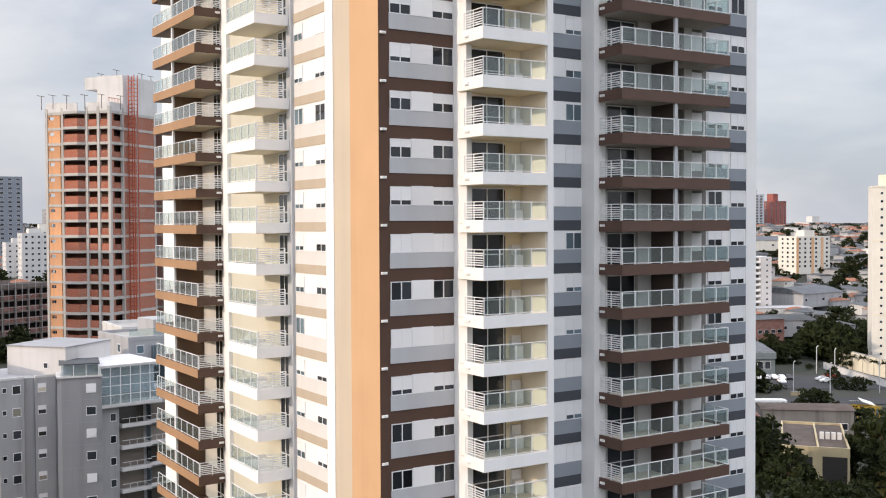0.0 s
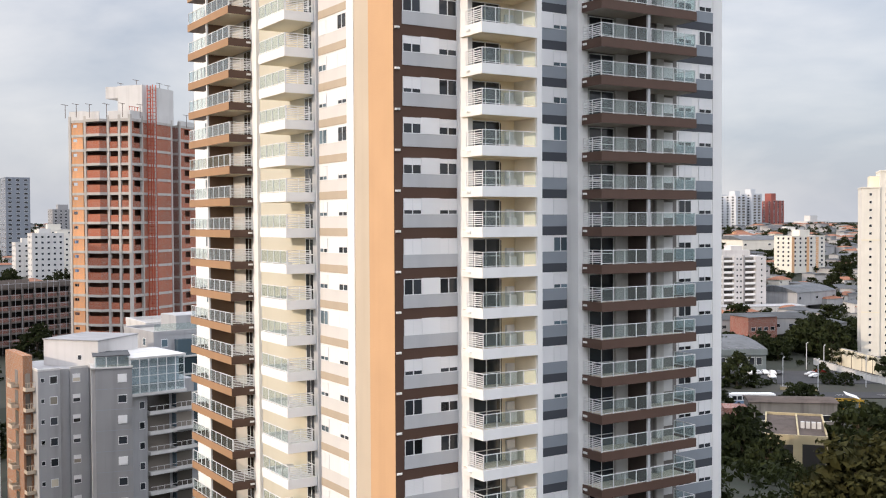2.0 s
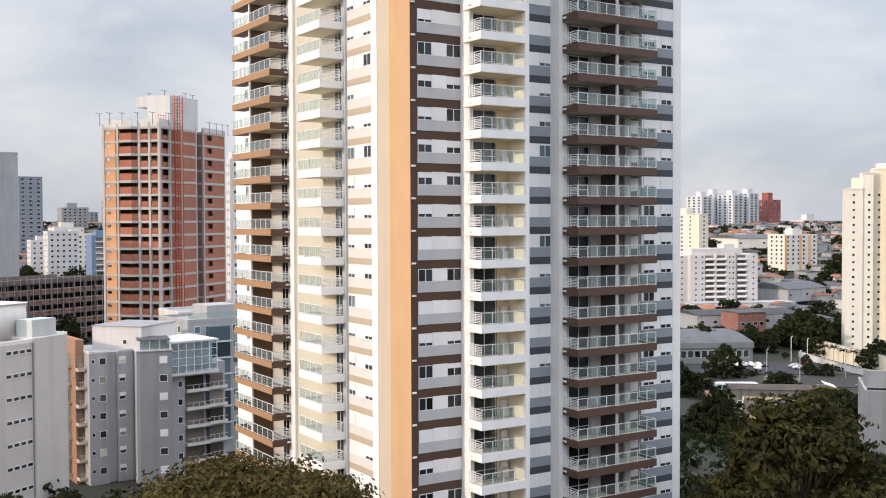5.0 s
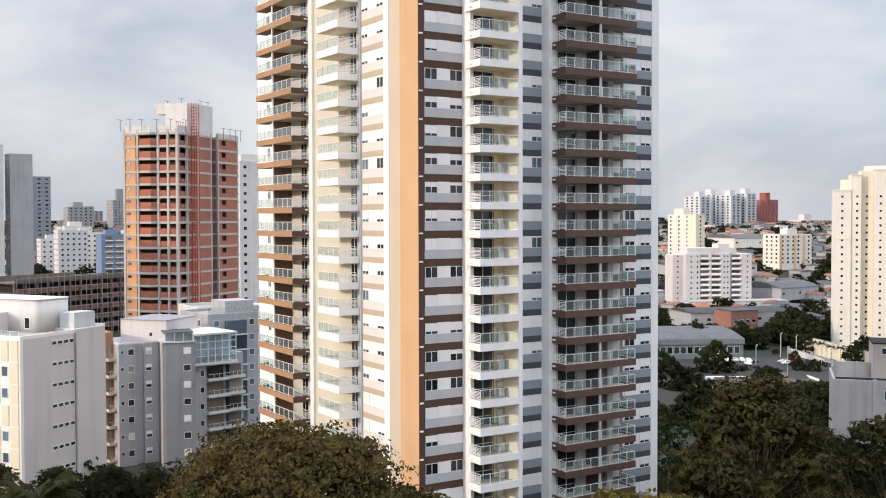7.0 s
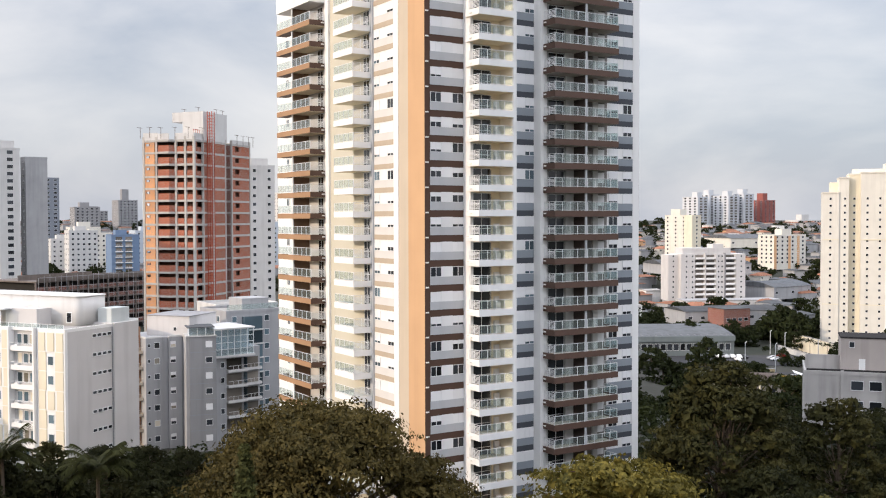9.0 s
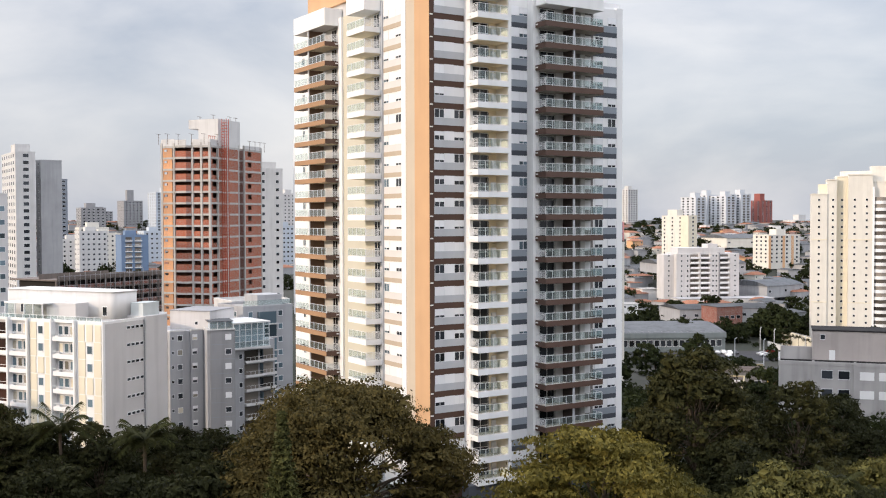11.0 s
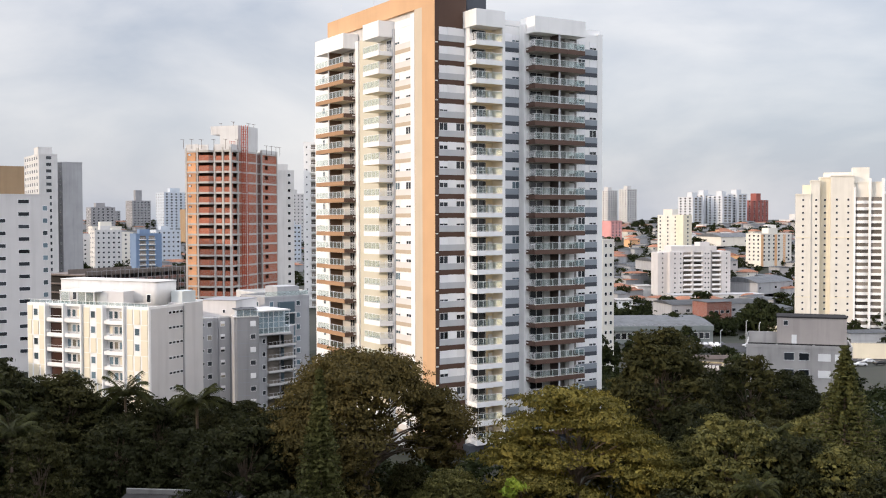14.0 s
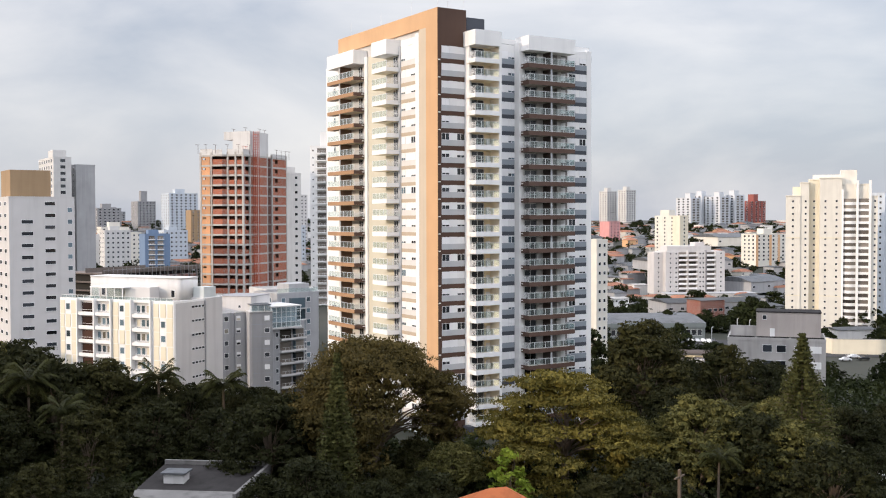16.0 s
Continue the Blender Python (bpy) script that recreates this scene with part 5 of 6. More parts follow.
def long_wall(label, pts, z0, h, mat):
    ob = thing("retaining_wall", label, "boundary wall", (pts[0][0], pts[0][1], z0), 0)
    for (x0, y0), (x1, y1) in zip(pts, pts[1:]):
        run, ang = math.hypot(x1 - x0, y1 - y0), math.atan2(y1 - y0, x1 - x0)
        at = (x0 - pts[0][0], y0 - pts[0][1], 0)
        part("wall", solid([(0, -0.2, -1, run, 0.2, h)]), mat, ob, at, ang)
        part("coping", solid([(0, -0.28, h, run, 0.28, h + 0.2)]), CONCRETE, ob, at, ang)


long_wall("low white wall along the street", [(273.0, 177.2), (254.2, 140.5), (251.7, 122.0)], -16.5, 2.0, OFFWHITE)
long_wall("tall cream boundary wall of the apartment garden", [(282.8, 178.1), (252.2, 114.6), (281.8, 89.9)], -16.5, 6.0, IVORY)
long_wall("low ochre wall beside the verge", [(218.2, 146.8), (224.5, 138.0)], -16.5, 1.0, YELLOWWASH)


def make_car(paint_mat):
    prof = [(-2.1, 0.35), (-2.15, 0.8), (-1.2, 0.95), (-0.6, 1.42), (0.9, 1.45), (1.6, 0.98), (2.1, 0.85), (2.15, 0.4)]
    n = len(prof)
    v = [(x, s * (0.85 if z < 1 else 0.7), z) for s in (-1, 1) for x, z in prof]
    f = [(i, (i + 1) % n, n + (i + 1) % n, n + i) for i in range(n)] + [tuple(range(n - 1, -1, -1)), tuple(range(n, 2 * n))]
    ob = thing("parked_car", "parked car with dark windows", "car", group="parked cars")
    part("body", faces(v, f), paint_mat, ob)
    part("glasshouse", solid([(-0.75, -0.79, 0.98, 1.1, 0.79, 1.34)]), PANE, ob)
    for x in (-1.35, 1.35):
        for y in (-0.86, 0.72):
            ring = [(x + 0.32 * math.cos(a), yy, 0.32 + 0.32 * math.sin(a)) for yy in (y, y + 0.16) for a in [math.tau * k / 12 for k in range(12)]]
            part("wheel", faces(ring, [(k, (k + 1) % 12, 12 + (k + 1) % 12, 12 + k) for k in range(12)] + [tuple(range(12)), tuple(range(23, 11, -1))]), VOID, ob)
    return ob


models = [make_car(m) for m in CAR_MATS]
cx, cy = 237.1, 164.3
for i, (x, y, m) in enumerate(((234.6, 173.0, 0), (236.9, 171.6, 1), (238.9, 170.3, 0), (240.3, 168.3, 0), (242.1, 167.1, 2), (233.8, 162.9, 0), (248.8, 159.3, 1), (246.6, 156.0, 0), (249.2, 103.1, 0), (239.8, 99.6, 0), (247.3, 97.3, 2), (255.2, 161.2, 3))):
    m4 = pose(x, y, -16.35, 0, 0, 58 if i < 6 else -30)
    first = models[m].get("stands") is None
    if first:
        models[m]["stands"] = 1
        models[m].matrix_basis = m4
    else:
        copy_thing(models[m], m4)


for x, y in ((39.5, -54.8), (36.5, -57.6)):
    copy_thing(models[0], pose(x, y, ground_z(x, y), 0, 0, -25))


def make_bus(x, y, turn):
    ob = thing("city_bus", "blue and white city bus on the street", "bus", (x, y, -16.3), turn)
    part("lower_body", solid([(-6.2, -1.25, 0.35, 6.2, 1.25, 1.3)]), STRONGBLUE, ob)
    part("upper_body", solid([(-6.15, -1.22, 1.3, 6.15, 1.22, 3.1), (-5.6, -1.0, 3.1, 5.6, 1.0, 3.25)]), WHITE, ob)
    for i in range(8):
        part("window", solid([(-5.8 + 1.45 * i, -1.25, 1.55, -4.6 + 1.45 * i, -1.223, 2.6)]), PANE, ob)
    for wx_ in (-4.0, 3.8):
        for wy_ in (-1.28, 1.0):
            ring = [(wx_ + 0.48 * math.cos(a), yy, 0.48 + 0.48 * math.sin(a)) for yy in (wy_, wy_ + 0.28) for a in [math.tau * k / 12 for k in range(12)]]
            part("wheel", faces(ring, [(k, (k + 1) % 12, 12 + (k + 1) % 12, 12 + k) for k in range(12)] + [tuple(range(12)), tuple(range(23, 11, -1))]), VOID, ob)


make_bus(190.2, 133.2, -34)


def street_lamp(x, y, h):
    ob = thing("street_lamp", "pale street lamp post with a curved arm", "street lamp", (x, y, -16.4), 30, group="street lamps")
    part("post", solid([(-0.12, -0.12, 0, 0.12, 0.12, h)]), SILVER, ob)
    part("arm", solid([(0.1, -0.06, h - 0.15, 2.0, 0.06, h)]), SILVER, ob)
    part("lantern", solid([(1.7, -0.18, h - 0.05, 2.6, 0.18, h + 0.12)]), OFFWHITE, ob)


for x, y, h in ((219.7, 147.0, 9.5), (225.4, 138.6, 9.5), (259.9, 170.1, 9.0), (259.0, 162.3, 9.0), (242.9, 134.6, 10.0)):
    street_lamp(x, y, h)


# small houses that fill the valley and the slopes
def make_house(w, d, h, wall, roof_mat, hip):
    ob = thing("house", "small rendered house with a %s roof" % ("clay tile" if roof_mat is DULLCLAY else "grey sheet"), "house", group="small houses")
    part("wall", solid([(-w / 2, -d / 2, -3, w / 2, d / 2, h)]), wall, ob)
    e, r = 0.5, (1.9 if hip else 0.7)
    k = w * 0.28 if hip else 0
    v = [(-w / 2 - e, -d / 2 - e, h), (w / 2 + e, -d / 2 - e, h), (w / 2 + e, d / 2 + e, h), (-w / 2 - e, d / 2 + e, h), (-w / 2 - e + k, 0, h + r), (w / 2 + e - k, 0, h + r)]
    part("roof", faces(v, [(0, 1, 5, 4), (2, 3, 4, 5), (1, 2, 5), (3, 0, 4), (3, 2, 1, 0)]), roof_mat, ob)
    for i in range(2):
        part("window", far_window(1.4, 1.1, PANE), None, ob, (-w / 2 + 0.8 + (w - 3) * i, -d / 2 - 0.002, h - 2.0))
    return ob


kinds = [make_house(9, 8, 3.4, OFFWHITE, DULLCLAY, True), make_house(12, 9, 6.2, IVORY2, DULLCLAY, True), make_house(14, 11, 5.6, WARMGREY, SHEET, False),
         make_house(10, 10, 6.5, WHITE, CONCRETE, False), make_house(18, 12, 5.0, OFFWHITE, SHEET, False), make_house(11, 9, 6.0, PEACH, DULLCLAY, True)]
TAKEN = [(o.location.x, o.location.y, 26) for o in scene.objects if o.parent is None and o.get("category") in ("building",)]
TAKEN += [(15, 20, 34), (cx, cy, 46), (257.3, 171.7, 26), (212.4, 142.1, 34), (228.2, 142.7, 30), (219.5, 84.0, 30), (253.5, 98.1, 40), (188.0, 56.5, 30), (151.9, 31.9, 24)]
sow = random.Random(21)


def free(x, y, r):
    return all((x - a) ** 2 + (y - b) ** 2 > (r + c * 0.75) ** 2 for a, b, c in TAKEN)


def on_plan(d, s):
    """The place d metres out from the walk's far end and s metres aside."""
    q = AHEAD * d + ASIDE * s
    return q.x - 90.6, q.y - 146.8


placed = 0
for _ in range(2600):
    d = 400 + 900 * sow.random() ** 0.8
    s = sow.uniform(0.05, 0.46) * d if sow.random() < 0.8 else sow.uniform(-0.45, -0.02) * d
    x, y = on_plan(d, s)
    if not free(x, y, 7) or placed >= 200:
        continue
    k = sow.choices(range(6), (3, 3, 2.6, 2, 2.2, 1.2))[0]
    m = pose(x, y, ground_z(x, y), 0, 0, sow.choice((0, 90, 180, 270)) + sow.gauss(-12, 12))
    copy_thing(kinds[k], m)
    TAKEN.append((x, y, 9))
    placed += 1
for i, ob in enumerate(kinds):
    x, y = on_plan(1020 + 18 * i, 130 + 55 * i)
    ob.location = (x, y, ground_z(x, y))

# houses among the trees at the foot of the walk
hr = thing("house", "low house with a grey sheet roof and a skylight box", "house", (-50.1, -23.5, -1.2), -38)
part("wall", solid([(-6, -6, 0, 7, 8, 4.6)]), WARMGREY, hr)
# roof tones darkened for the shade over this house
part("roof", faces([(-6.6, -6.6, 4.6), (7.6, -6.6, 4.6), (7.6, 8.6, 5.6), (-6.6, 8.6, 5.6), (-6.6, -6.6, 4.8), (7.6, -6.6, 4.8), (7.6, 8.6, 6.2), (-6.6, 8.6, 6.2)], [(3, 2, 1, 0), (4, 5, 6, 7), (0, 1, 5, 4), (1, 2, 6, 5), (2, 3, 7, 6), (3, 0, 4, 7)]), ROOFDARK, hr)
part("skylight_box", solid([(-4, 1, 5.2, -1.4, 3.0, 6.7)]), OFFWHITE, hr)
part("skylight_lid", solid([(-4.3, 0.7, 6.7, -1.1, 3.3, 6.9)]), SHEET, hr)
part("parapet", solid([(-6.6, 8.2, 6.1, 7.6, 8.6, 6.7), (7.2, -6.6, 4.8, 7.6, 8.2, 6.5)]), DULLGREY, hr)
part("lower_sheet", faces([(-6.5, -6.5, 4.84), (7.1, -6.5, 4.84), (7.1, -1.5, 5.32), (-6.5, -1.5, 5.32), (-6.5, -6.5, 4.9), (7.1, -6.5, 4.9), (7.1, -1.5, 5.38), (-6.5, -1.5, 5.38)], [(3, 2, 1, 0), (4, 5, 6, 7), (0, 1, 5, 4), (1, 2, 6, 5), (2, 3, 7, 6), (3, 0, 4, 7)]), DULLGREY, hr)
th = thing("house", "house with an orange clay tile roof", "house", (-26.3, -54.9, -0.75), -15)
part("wall", solid([(-5, -5, 0, 5, 5, 5.6)]), IVORY, th)
part("roof", faces([(-5.4, -5.4, 5.6), (5.4, -5.4, 5.6), (5.4, 5.4, 5.6), (-5.4, 5.4, 5.6), (-1, 0, 8.5), (1, 0, 8.5)], [(0, 1, 5, 4), (1, 2, 5), (2, 3, 4, 5), (3, 0, 4), (3, 2, 1, 0)]), CLAY, th)
for i in range(11):
    part("tile_row", solid([(-5.4 + i * 1.05, -5.5, -0.05, -5.2 + i * 1.05, -5.2, 0.12)]), CLAY, th, (0, 0, 5.62))


# ---------------------------------------------------------------- trees
BARK = paint("tree_bark", (0.10, 0.075, 0.055), 0.95, 0.25, 0.2, scale=2.0)
PALEBARK = paint("grey_brown_bark", (0.115, 0.09, 0.07), 0.9, 0.2, 0.2, scale=2.0)
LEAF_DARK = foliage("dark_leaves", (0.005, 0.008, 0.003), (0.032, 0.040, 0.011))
# leaf green with the deep shade of the wood painted in
LEAF_SHADED = foliage("shade_darkened_leaves", (0.004, 0.006, 0.002), (0.034, 0.036, 0.012))
LEAF_OLIVE = foliage("olive_leaves", (0.016, 0.016, 0.005), (0.108, 0.082, 0.025))
LEAF_OLIVE2 = foliage("dull_green_leaves", (0.006, 0.008, 0.003), (0.060, 0.057, 0.018))
LEAF_WARM = foliage("yellow_green_leaves", (0.018, 0.021, 0.005), (0.185, 0.150, 0.033))
LEAF_CONIFER = foliage("conifer_needles", (0.014, 0.019, 0.007), (0.11, 0.11, 0.035))
LEAF_SOFT = foliage("soft_green_leaves", (0.012, 0.016, 0.006), (0.150, 0.138, 0.042))
LEAF_LIME = foliage("lime_leaves", (0.06, 0.10, 0.012), (0.24, 0.30, 0.035))
LEAF_PALM = foliage("palm_fronds", (0.008, 0.011, 0.003), (0.050, 0.052, 0.014))


def leaf_cloud(rng, clumps, per_area, size, flat=1.0):
    """Small bent leaves in sprays over each clump (x, y, z, rx, ry, rz), with larger ones inside."""
    centres, ups, sizes = [], [], []
    for x, y, z, rx, ry, rz in clumps:
        area = 4.2 * ((rx * ry + rx * rz + ry * rz) / 3)
        n, m = max(12, int(per_area * area)), max(5, int(area * 0.9))
        d = rng.normal(size=(m, 3))
        d /= np.linalg.norm(d, axis=1)[:, None]
        d[:, 2] = np.where(d[:, 2] < -0.35, -d[:, 2] * 0.6, d[:, 2])
        spray = d * (0.82 + 0.22 * rng.random(m))[:, None]
        e = rng.normal(size=(n, 3))
        e /= np.linalg.norm(e, axis=1)[:, None]
        e[:, 2] = np.abs(e[:, 2]) * 0.75 - 0.1
        k = rng.integers(0, m, n)
        q = (spray[k] + e * (0.34 * rng.random(n) ** 0.4)[:, None]) * np.array([rx, ry, rz])
        core = rng.normal(size=(n // 5, 3))
        core *= (0.62 / np.linalg.norm(core, axis=1))[:, None]
        centres.append(np.array([x, y, z]) + np.concatenate([q, core * np.array([rx, ry, rz])]))
        ups.append(np.concatenate([d[k] * 0.5 + e * 0.8, core]) * np.array([1, 1, flat]))
        sizes.append(np.concatenate([np.ones(n), np.full(n // 5, 2.3)]))
    c, u = np.concatenate(centres), np.concatenate(ups)
    n = len(c)
    u = u + rng.normal(size=(n, 3)) * 0.35
    u /= np.linalg.norm(u, axis=1)[:, None]
    a = np.cross(u, rng.normal(size=(n, 3)))
    a /= np.linalg.norm(a, axis=1)[:, None]
    b = np.cross(u, a)
    s = (size * rng.uniform(0.6, 1.35, n) * np.concatenate(sizes))[:, None]
    v = np.stack([c - a * s * 0.9, c - b * s * 0.45 + u * s * 0.12, c + a * s * 0.9, c + b * s * 0.45 + u * s * 0.12], 1).reshape(-1, 3)
    f = np.arange(4 * n).reshape(n, 4)
    me = bpy.data.meshes.new("crown")
    me.from_pydata(v.tolist(), [], f.tolist())
    return me


def limbs(paths):
    """Tapered six-sided tubes along (points, r0, r1)."""
    v, f = [], []
    for pts, r0, r1 in paths:
        pts = [Vector(p) for p in pts]
        base = len(v)
        for i, p in enumerate(pts):
            t = (pts[min(i + 1, len(pts) - 1)] - pts[max(i - 1, 0)]).normalized()
            s = t.orthogonal().normalized()
            q = t.cross(s)
            r = r0 + (r1 - r0) * i / (len(pts) - 1)
            v += [tuple(p + (s * math.cos(k * math.tau / 6) + q * math.sin(k * math.tau / 6)) * r) for k in range(6)]
        for i in range(len(pts) - 1):
            for k in range(6):
                f.append((base + 6 * i + k, base + 6 * i + (k + 1) % 6, base + 6 * i + 6 + (k + 1) % 6, base + 6 * i + 6 + k))
    return faces(v, f, "limbs")


def bough(rng, a, b, sag, n=6):
    a, b = np.array(a, float), np.array(b, float)
    out = []
    for i in range(n + 1):
        t = i / n
        p = a + (b - a) * np.array([t ** 1.7, t ** 1.7, t ** 0.8])
        p[2] += sag * math.sin(math.pi * t)
        out.append(tuple(p + rng.normal(size=3) * 0.18 * (0 < i < n)))
    return out


def broad_tree(seed, radius, height, fork, leaf, bark, label, per_area=5.0, size=0.42, clumps=46, dome=0.55, layered=False, gap=None):
    """A spreading tree: trunk, forked limbs and a crown of many clumps."""
    rng = np.random.default_rng(seed)
    ob = thing("tree", label, "tree")
    cl, bare = [], []
    crown_h = (height - fork) * dome
    for i in range(clumps):
        ang = i * 2.39996 + rng.normal() * 0.25
        rr = math.sqrt((i + 0.6) / clumps)
        x, y = radius * 0.86 * rr * math.cos(ang), radius * 0.86 * rr * math.sin(ang)
        z = height - crown_h * rr ** 2.2 - rng.random() * crown_h * (0.55 if layered else 0.26) - 1.0
        s = radius * (0.17 + 0.09 * rng.random())
        if gap is not None and rr > 0.5 and abs((ang - gap + 0.35) % math.tau - math.pi) < 0.75 and rng.random() < 0.93:
            continue
        if gap is not None and rr > 0.66 and abs((ang - gap - 0.45 + math.pi) % math.tau - math.pi) < 0.7 and rng.random() < 0.85:
            bare.append((x, y, z))
            continue
        cl.append((x, y, z, s * (1.3 if layered else 1.15), s * (1.3 if layered else 1.15), s * (0.3 if layered else 0.72)))
        if rr > 0.6 and rng.random() < 0.7:
            cl.append((x * 0.93, y * 0.93, z - crown_h * (0.35 + 0.35 * rng.random()), s * 0.9, s * 0.9, s * 0.7))
    paths = [([(0, 0, -0.5), (0.1, 0.05, fork * 0.5), (0, 0, fork)], radius * 0.055, radius * 0.04)]
    for i, c in enumerate(cl):
        if (i % 2 == 0 or gap is not None) and c[2] > fork + 2.5:
            paths.append((bough(rng, (0, 0, fork * rng.uniform(0.75, 1.0)), (c[0], c[1], c[2] - 0.3), 0.5), radius * 0.02, radius * 0.003))
    for x, y, z in bare:
        for _ in range(2):
            e = (x * 0.8 + rng.normal() * 1.2, y * 0.8 + rng.normal() * 1.2, z + 1.2 + rng.normal() * 0.5)
            paths.append((bough(rng, (0, 0, fork * rng.uniform(0.7, 1.0)), e, 0.6), radius * 0.014, radius * 0.002))
        cl.append((x, y, z + 0.3, 1.0, 1.0, 0.5))
    part("trunk", limbs(paths), bark, ob)
    part("crown", leaf_cloud(rng, cl, per_area, size), leaf, ob)["kind"] = "stuff"
    return ob


def palm(seed, height, label):
    rng = np.random.default_rng(seed)
    ob = thing("palm_tree", label, "tree", group="palms")
    part("trunk", limbs([([(0, 0, -0.5), (0.2, 0.1, height * 0.5), (0.1, 0, height)], 0.24, 0.17)]), BARK, ob)
    v, f = [], []
    for k in range(34):
        ang, lift = k * 2.39996, rng.uniform(0.1, 2.3)
        dirv = Vector((math.cos(ang), math.sin(ang), 0))
        side = Vector((-math.sin(ang), math.cos(ang), 0))
        reach = rng.uniform(3.2, 4.4)
        pts = [Vector((0.1, 0, height)) + dirv * (reach * t * (1 - 0.12 * lift * t)) + Vector((0, 0, lift * 2.5 * t - 2.6 * t * t)) for t in [i / 9 for i in range(10)]]
        for i in range(1, 10):
            for s in (-1, 1):
                for h in (0.0, 0.2, 0.4, 0.6, 0.8):
                    p = pts[i - 1].lerp(pts[i], h)
                    long = (0.95 + 0.25 * rng.random()) * math.sin(math.pi * (0.15 + 0.8 * i / 10))
                    tip = p + side * s * long + dirv * 0.4 - Vector((0, 0, 0.3 + 0.35 * rng.random()))
                    b = len(v)
                    v += [tuple(p), tuple(p + dirv * 0.12), tuple(tip)]
                    f.append((b, b + 1, b + 2))
    part("fronds", faces(v, f), LEAF_PALM, ob)["kind"] = "stuff"
    return ob


def conifer(seed, height, radius, label):
    rng = np.random.default_rng(seed)
    ob = thing("conifer", label, "tree")
    paths, cl = [([(0, 0, -0.5), (0, 0, height)], 0.28, 0.04)], []
    for i in range(34):
        z = 2.0 + (height - 2.2) * i / 33
        r = radius * min(1.0, 1.75 * (1 - i / 34.2) ** 1.15) * rng.uniform(0.84, 1.06)
        for k in range(9):
            a = k * math.tau / 9 + i * 0.7 + rng.normal() * 0.15
            e = (r * math.cos(a), r * math.sin(a), z + 0.16 * r)
            paths.append(([(0, 0, z - 0.1), e], 0.05, 0.02))
            for q in (0.35, 0.55, 0.75, 0.95):
                cl.append((e[0] * q, e[1] * q, z + 0.12 * r * q, 0.28 + 0.16 * r * q, 0.28 + 0.16 * r * q, 0.22))
    part("trunk", limbs(paths), BARK, ob)
    part("crown", leaf_cloud(rng, cl, 9, 0.18), LEAF_CONIFER, ob)["kind"] = "stuff"
    return ob


def stand(ob, x, y, turn=0.0, scale=1.0):
    ob.matrix_basis = pose(x, y, ground_z(x, y), 0, 0, turn) @ Matrix.Diagonal((scale, scale, scale, 1))
    return ob


def again(ob, x, y, turn, scale):
    made = copy_thing(ob, pose(x, y, ground_z(x, y), 0, 0, turn))
    made.scale = (scale, scale, scale)
    return made


dome = stand(broad_tree(1, 13.3, 20.4, 4.6, LEAF_OLIVE, PALEBARK, "wide umbrella-crowned tree with olive brown leaves and grey-brown fanned limbs", 17.0, 0.21, 100, 0.58, gap=-2.13), -22.6, -19.8)
tree_b = stand(broad_tree(2, 9.2, 20.9, 4.0, LEAF_OLIVE2, BARK, "broad dark green tree with a rounded crown", 11.0, 0.27, 84, 0.72), 27.4, -20.1)
stand(broad_tree(3, 12.2, 17.6, 5.0, LEAF_WARM, BARK, "spreading tree with flat layers of yellow-green leaves", 15.0, 0.24, 56, 0.74, layered=True), -3.7, -38.3)
tree_d = stand(broad_tree(4, 6.4, 17.0, 3.5, LEAF_OLIVE2, BARK, "round-crowned dark green street tree", 12.0, 0.25, 60, 0.72), 40.3, -25.8)
tree_e = stand(broad_tree(5, 8.0, 13.7, 4.0, LEAF_SOFT, BARK, "olive green tree with a loose crown", 13.0, 0.24, 60, 0.6), 10.8, -49.3)
again(tree_e, 16.5, -58.9, 120, 0.83)
lime = stand(broad_tree(6, 3.4, 10.2, 1.5, LEAF_LIME, BARK, "small bright lime green tree", 20.0, 0.22, 34, 0.85), -18.2, -45.8)
stand(conifer(7, 21.5, 4.4, "tall slender conifer with tiered branches"), 23.2, -55.2)
shaded_tree = stand(broad_tree(10, 7.5, 14.0, 3.0, LEAF_SHADED, BARK, "dense tree with shade in its dark green leaves", 11.0, 0.25, 60, 0.75), -66.4, 14.9)
again(shaded_tree, -37.6, -17.9, 40, 1.02)
stand(conifer(11, 20.5, 2.3, "slender dark conifer before the umbrella-crowned tree"), -34.7, -32.5)
palm_a = stand(palm(8, 12.9, "palm with arching fronds"), -44.3, 9.8)
palm_b = stand(palm(9, 11.9, "palm with drooping fronds"), -36.6, 2.6)
again(palm_a, -62.5, 11.7, 200, 1.07)
again(palm_b, -60.7, -1.3, 80, 0.94)

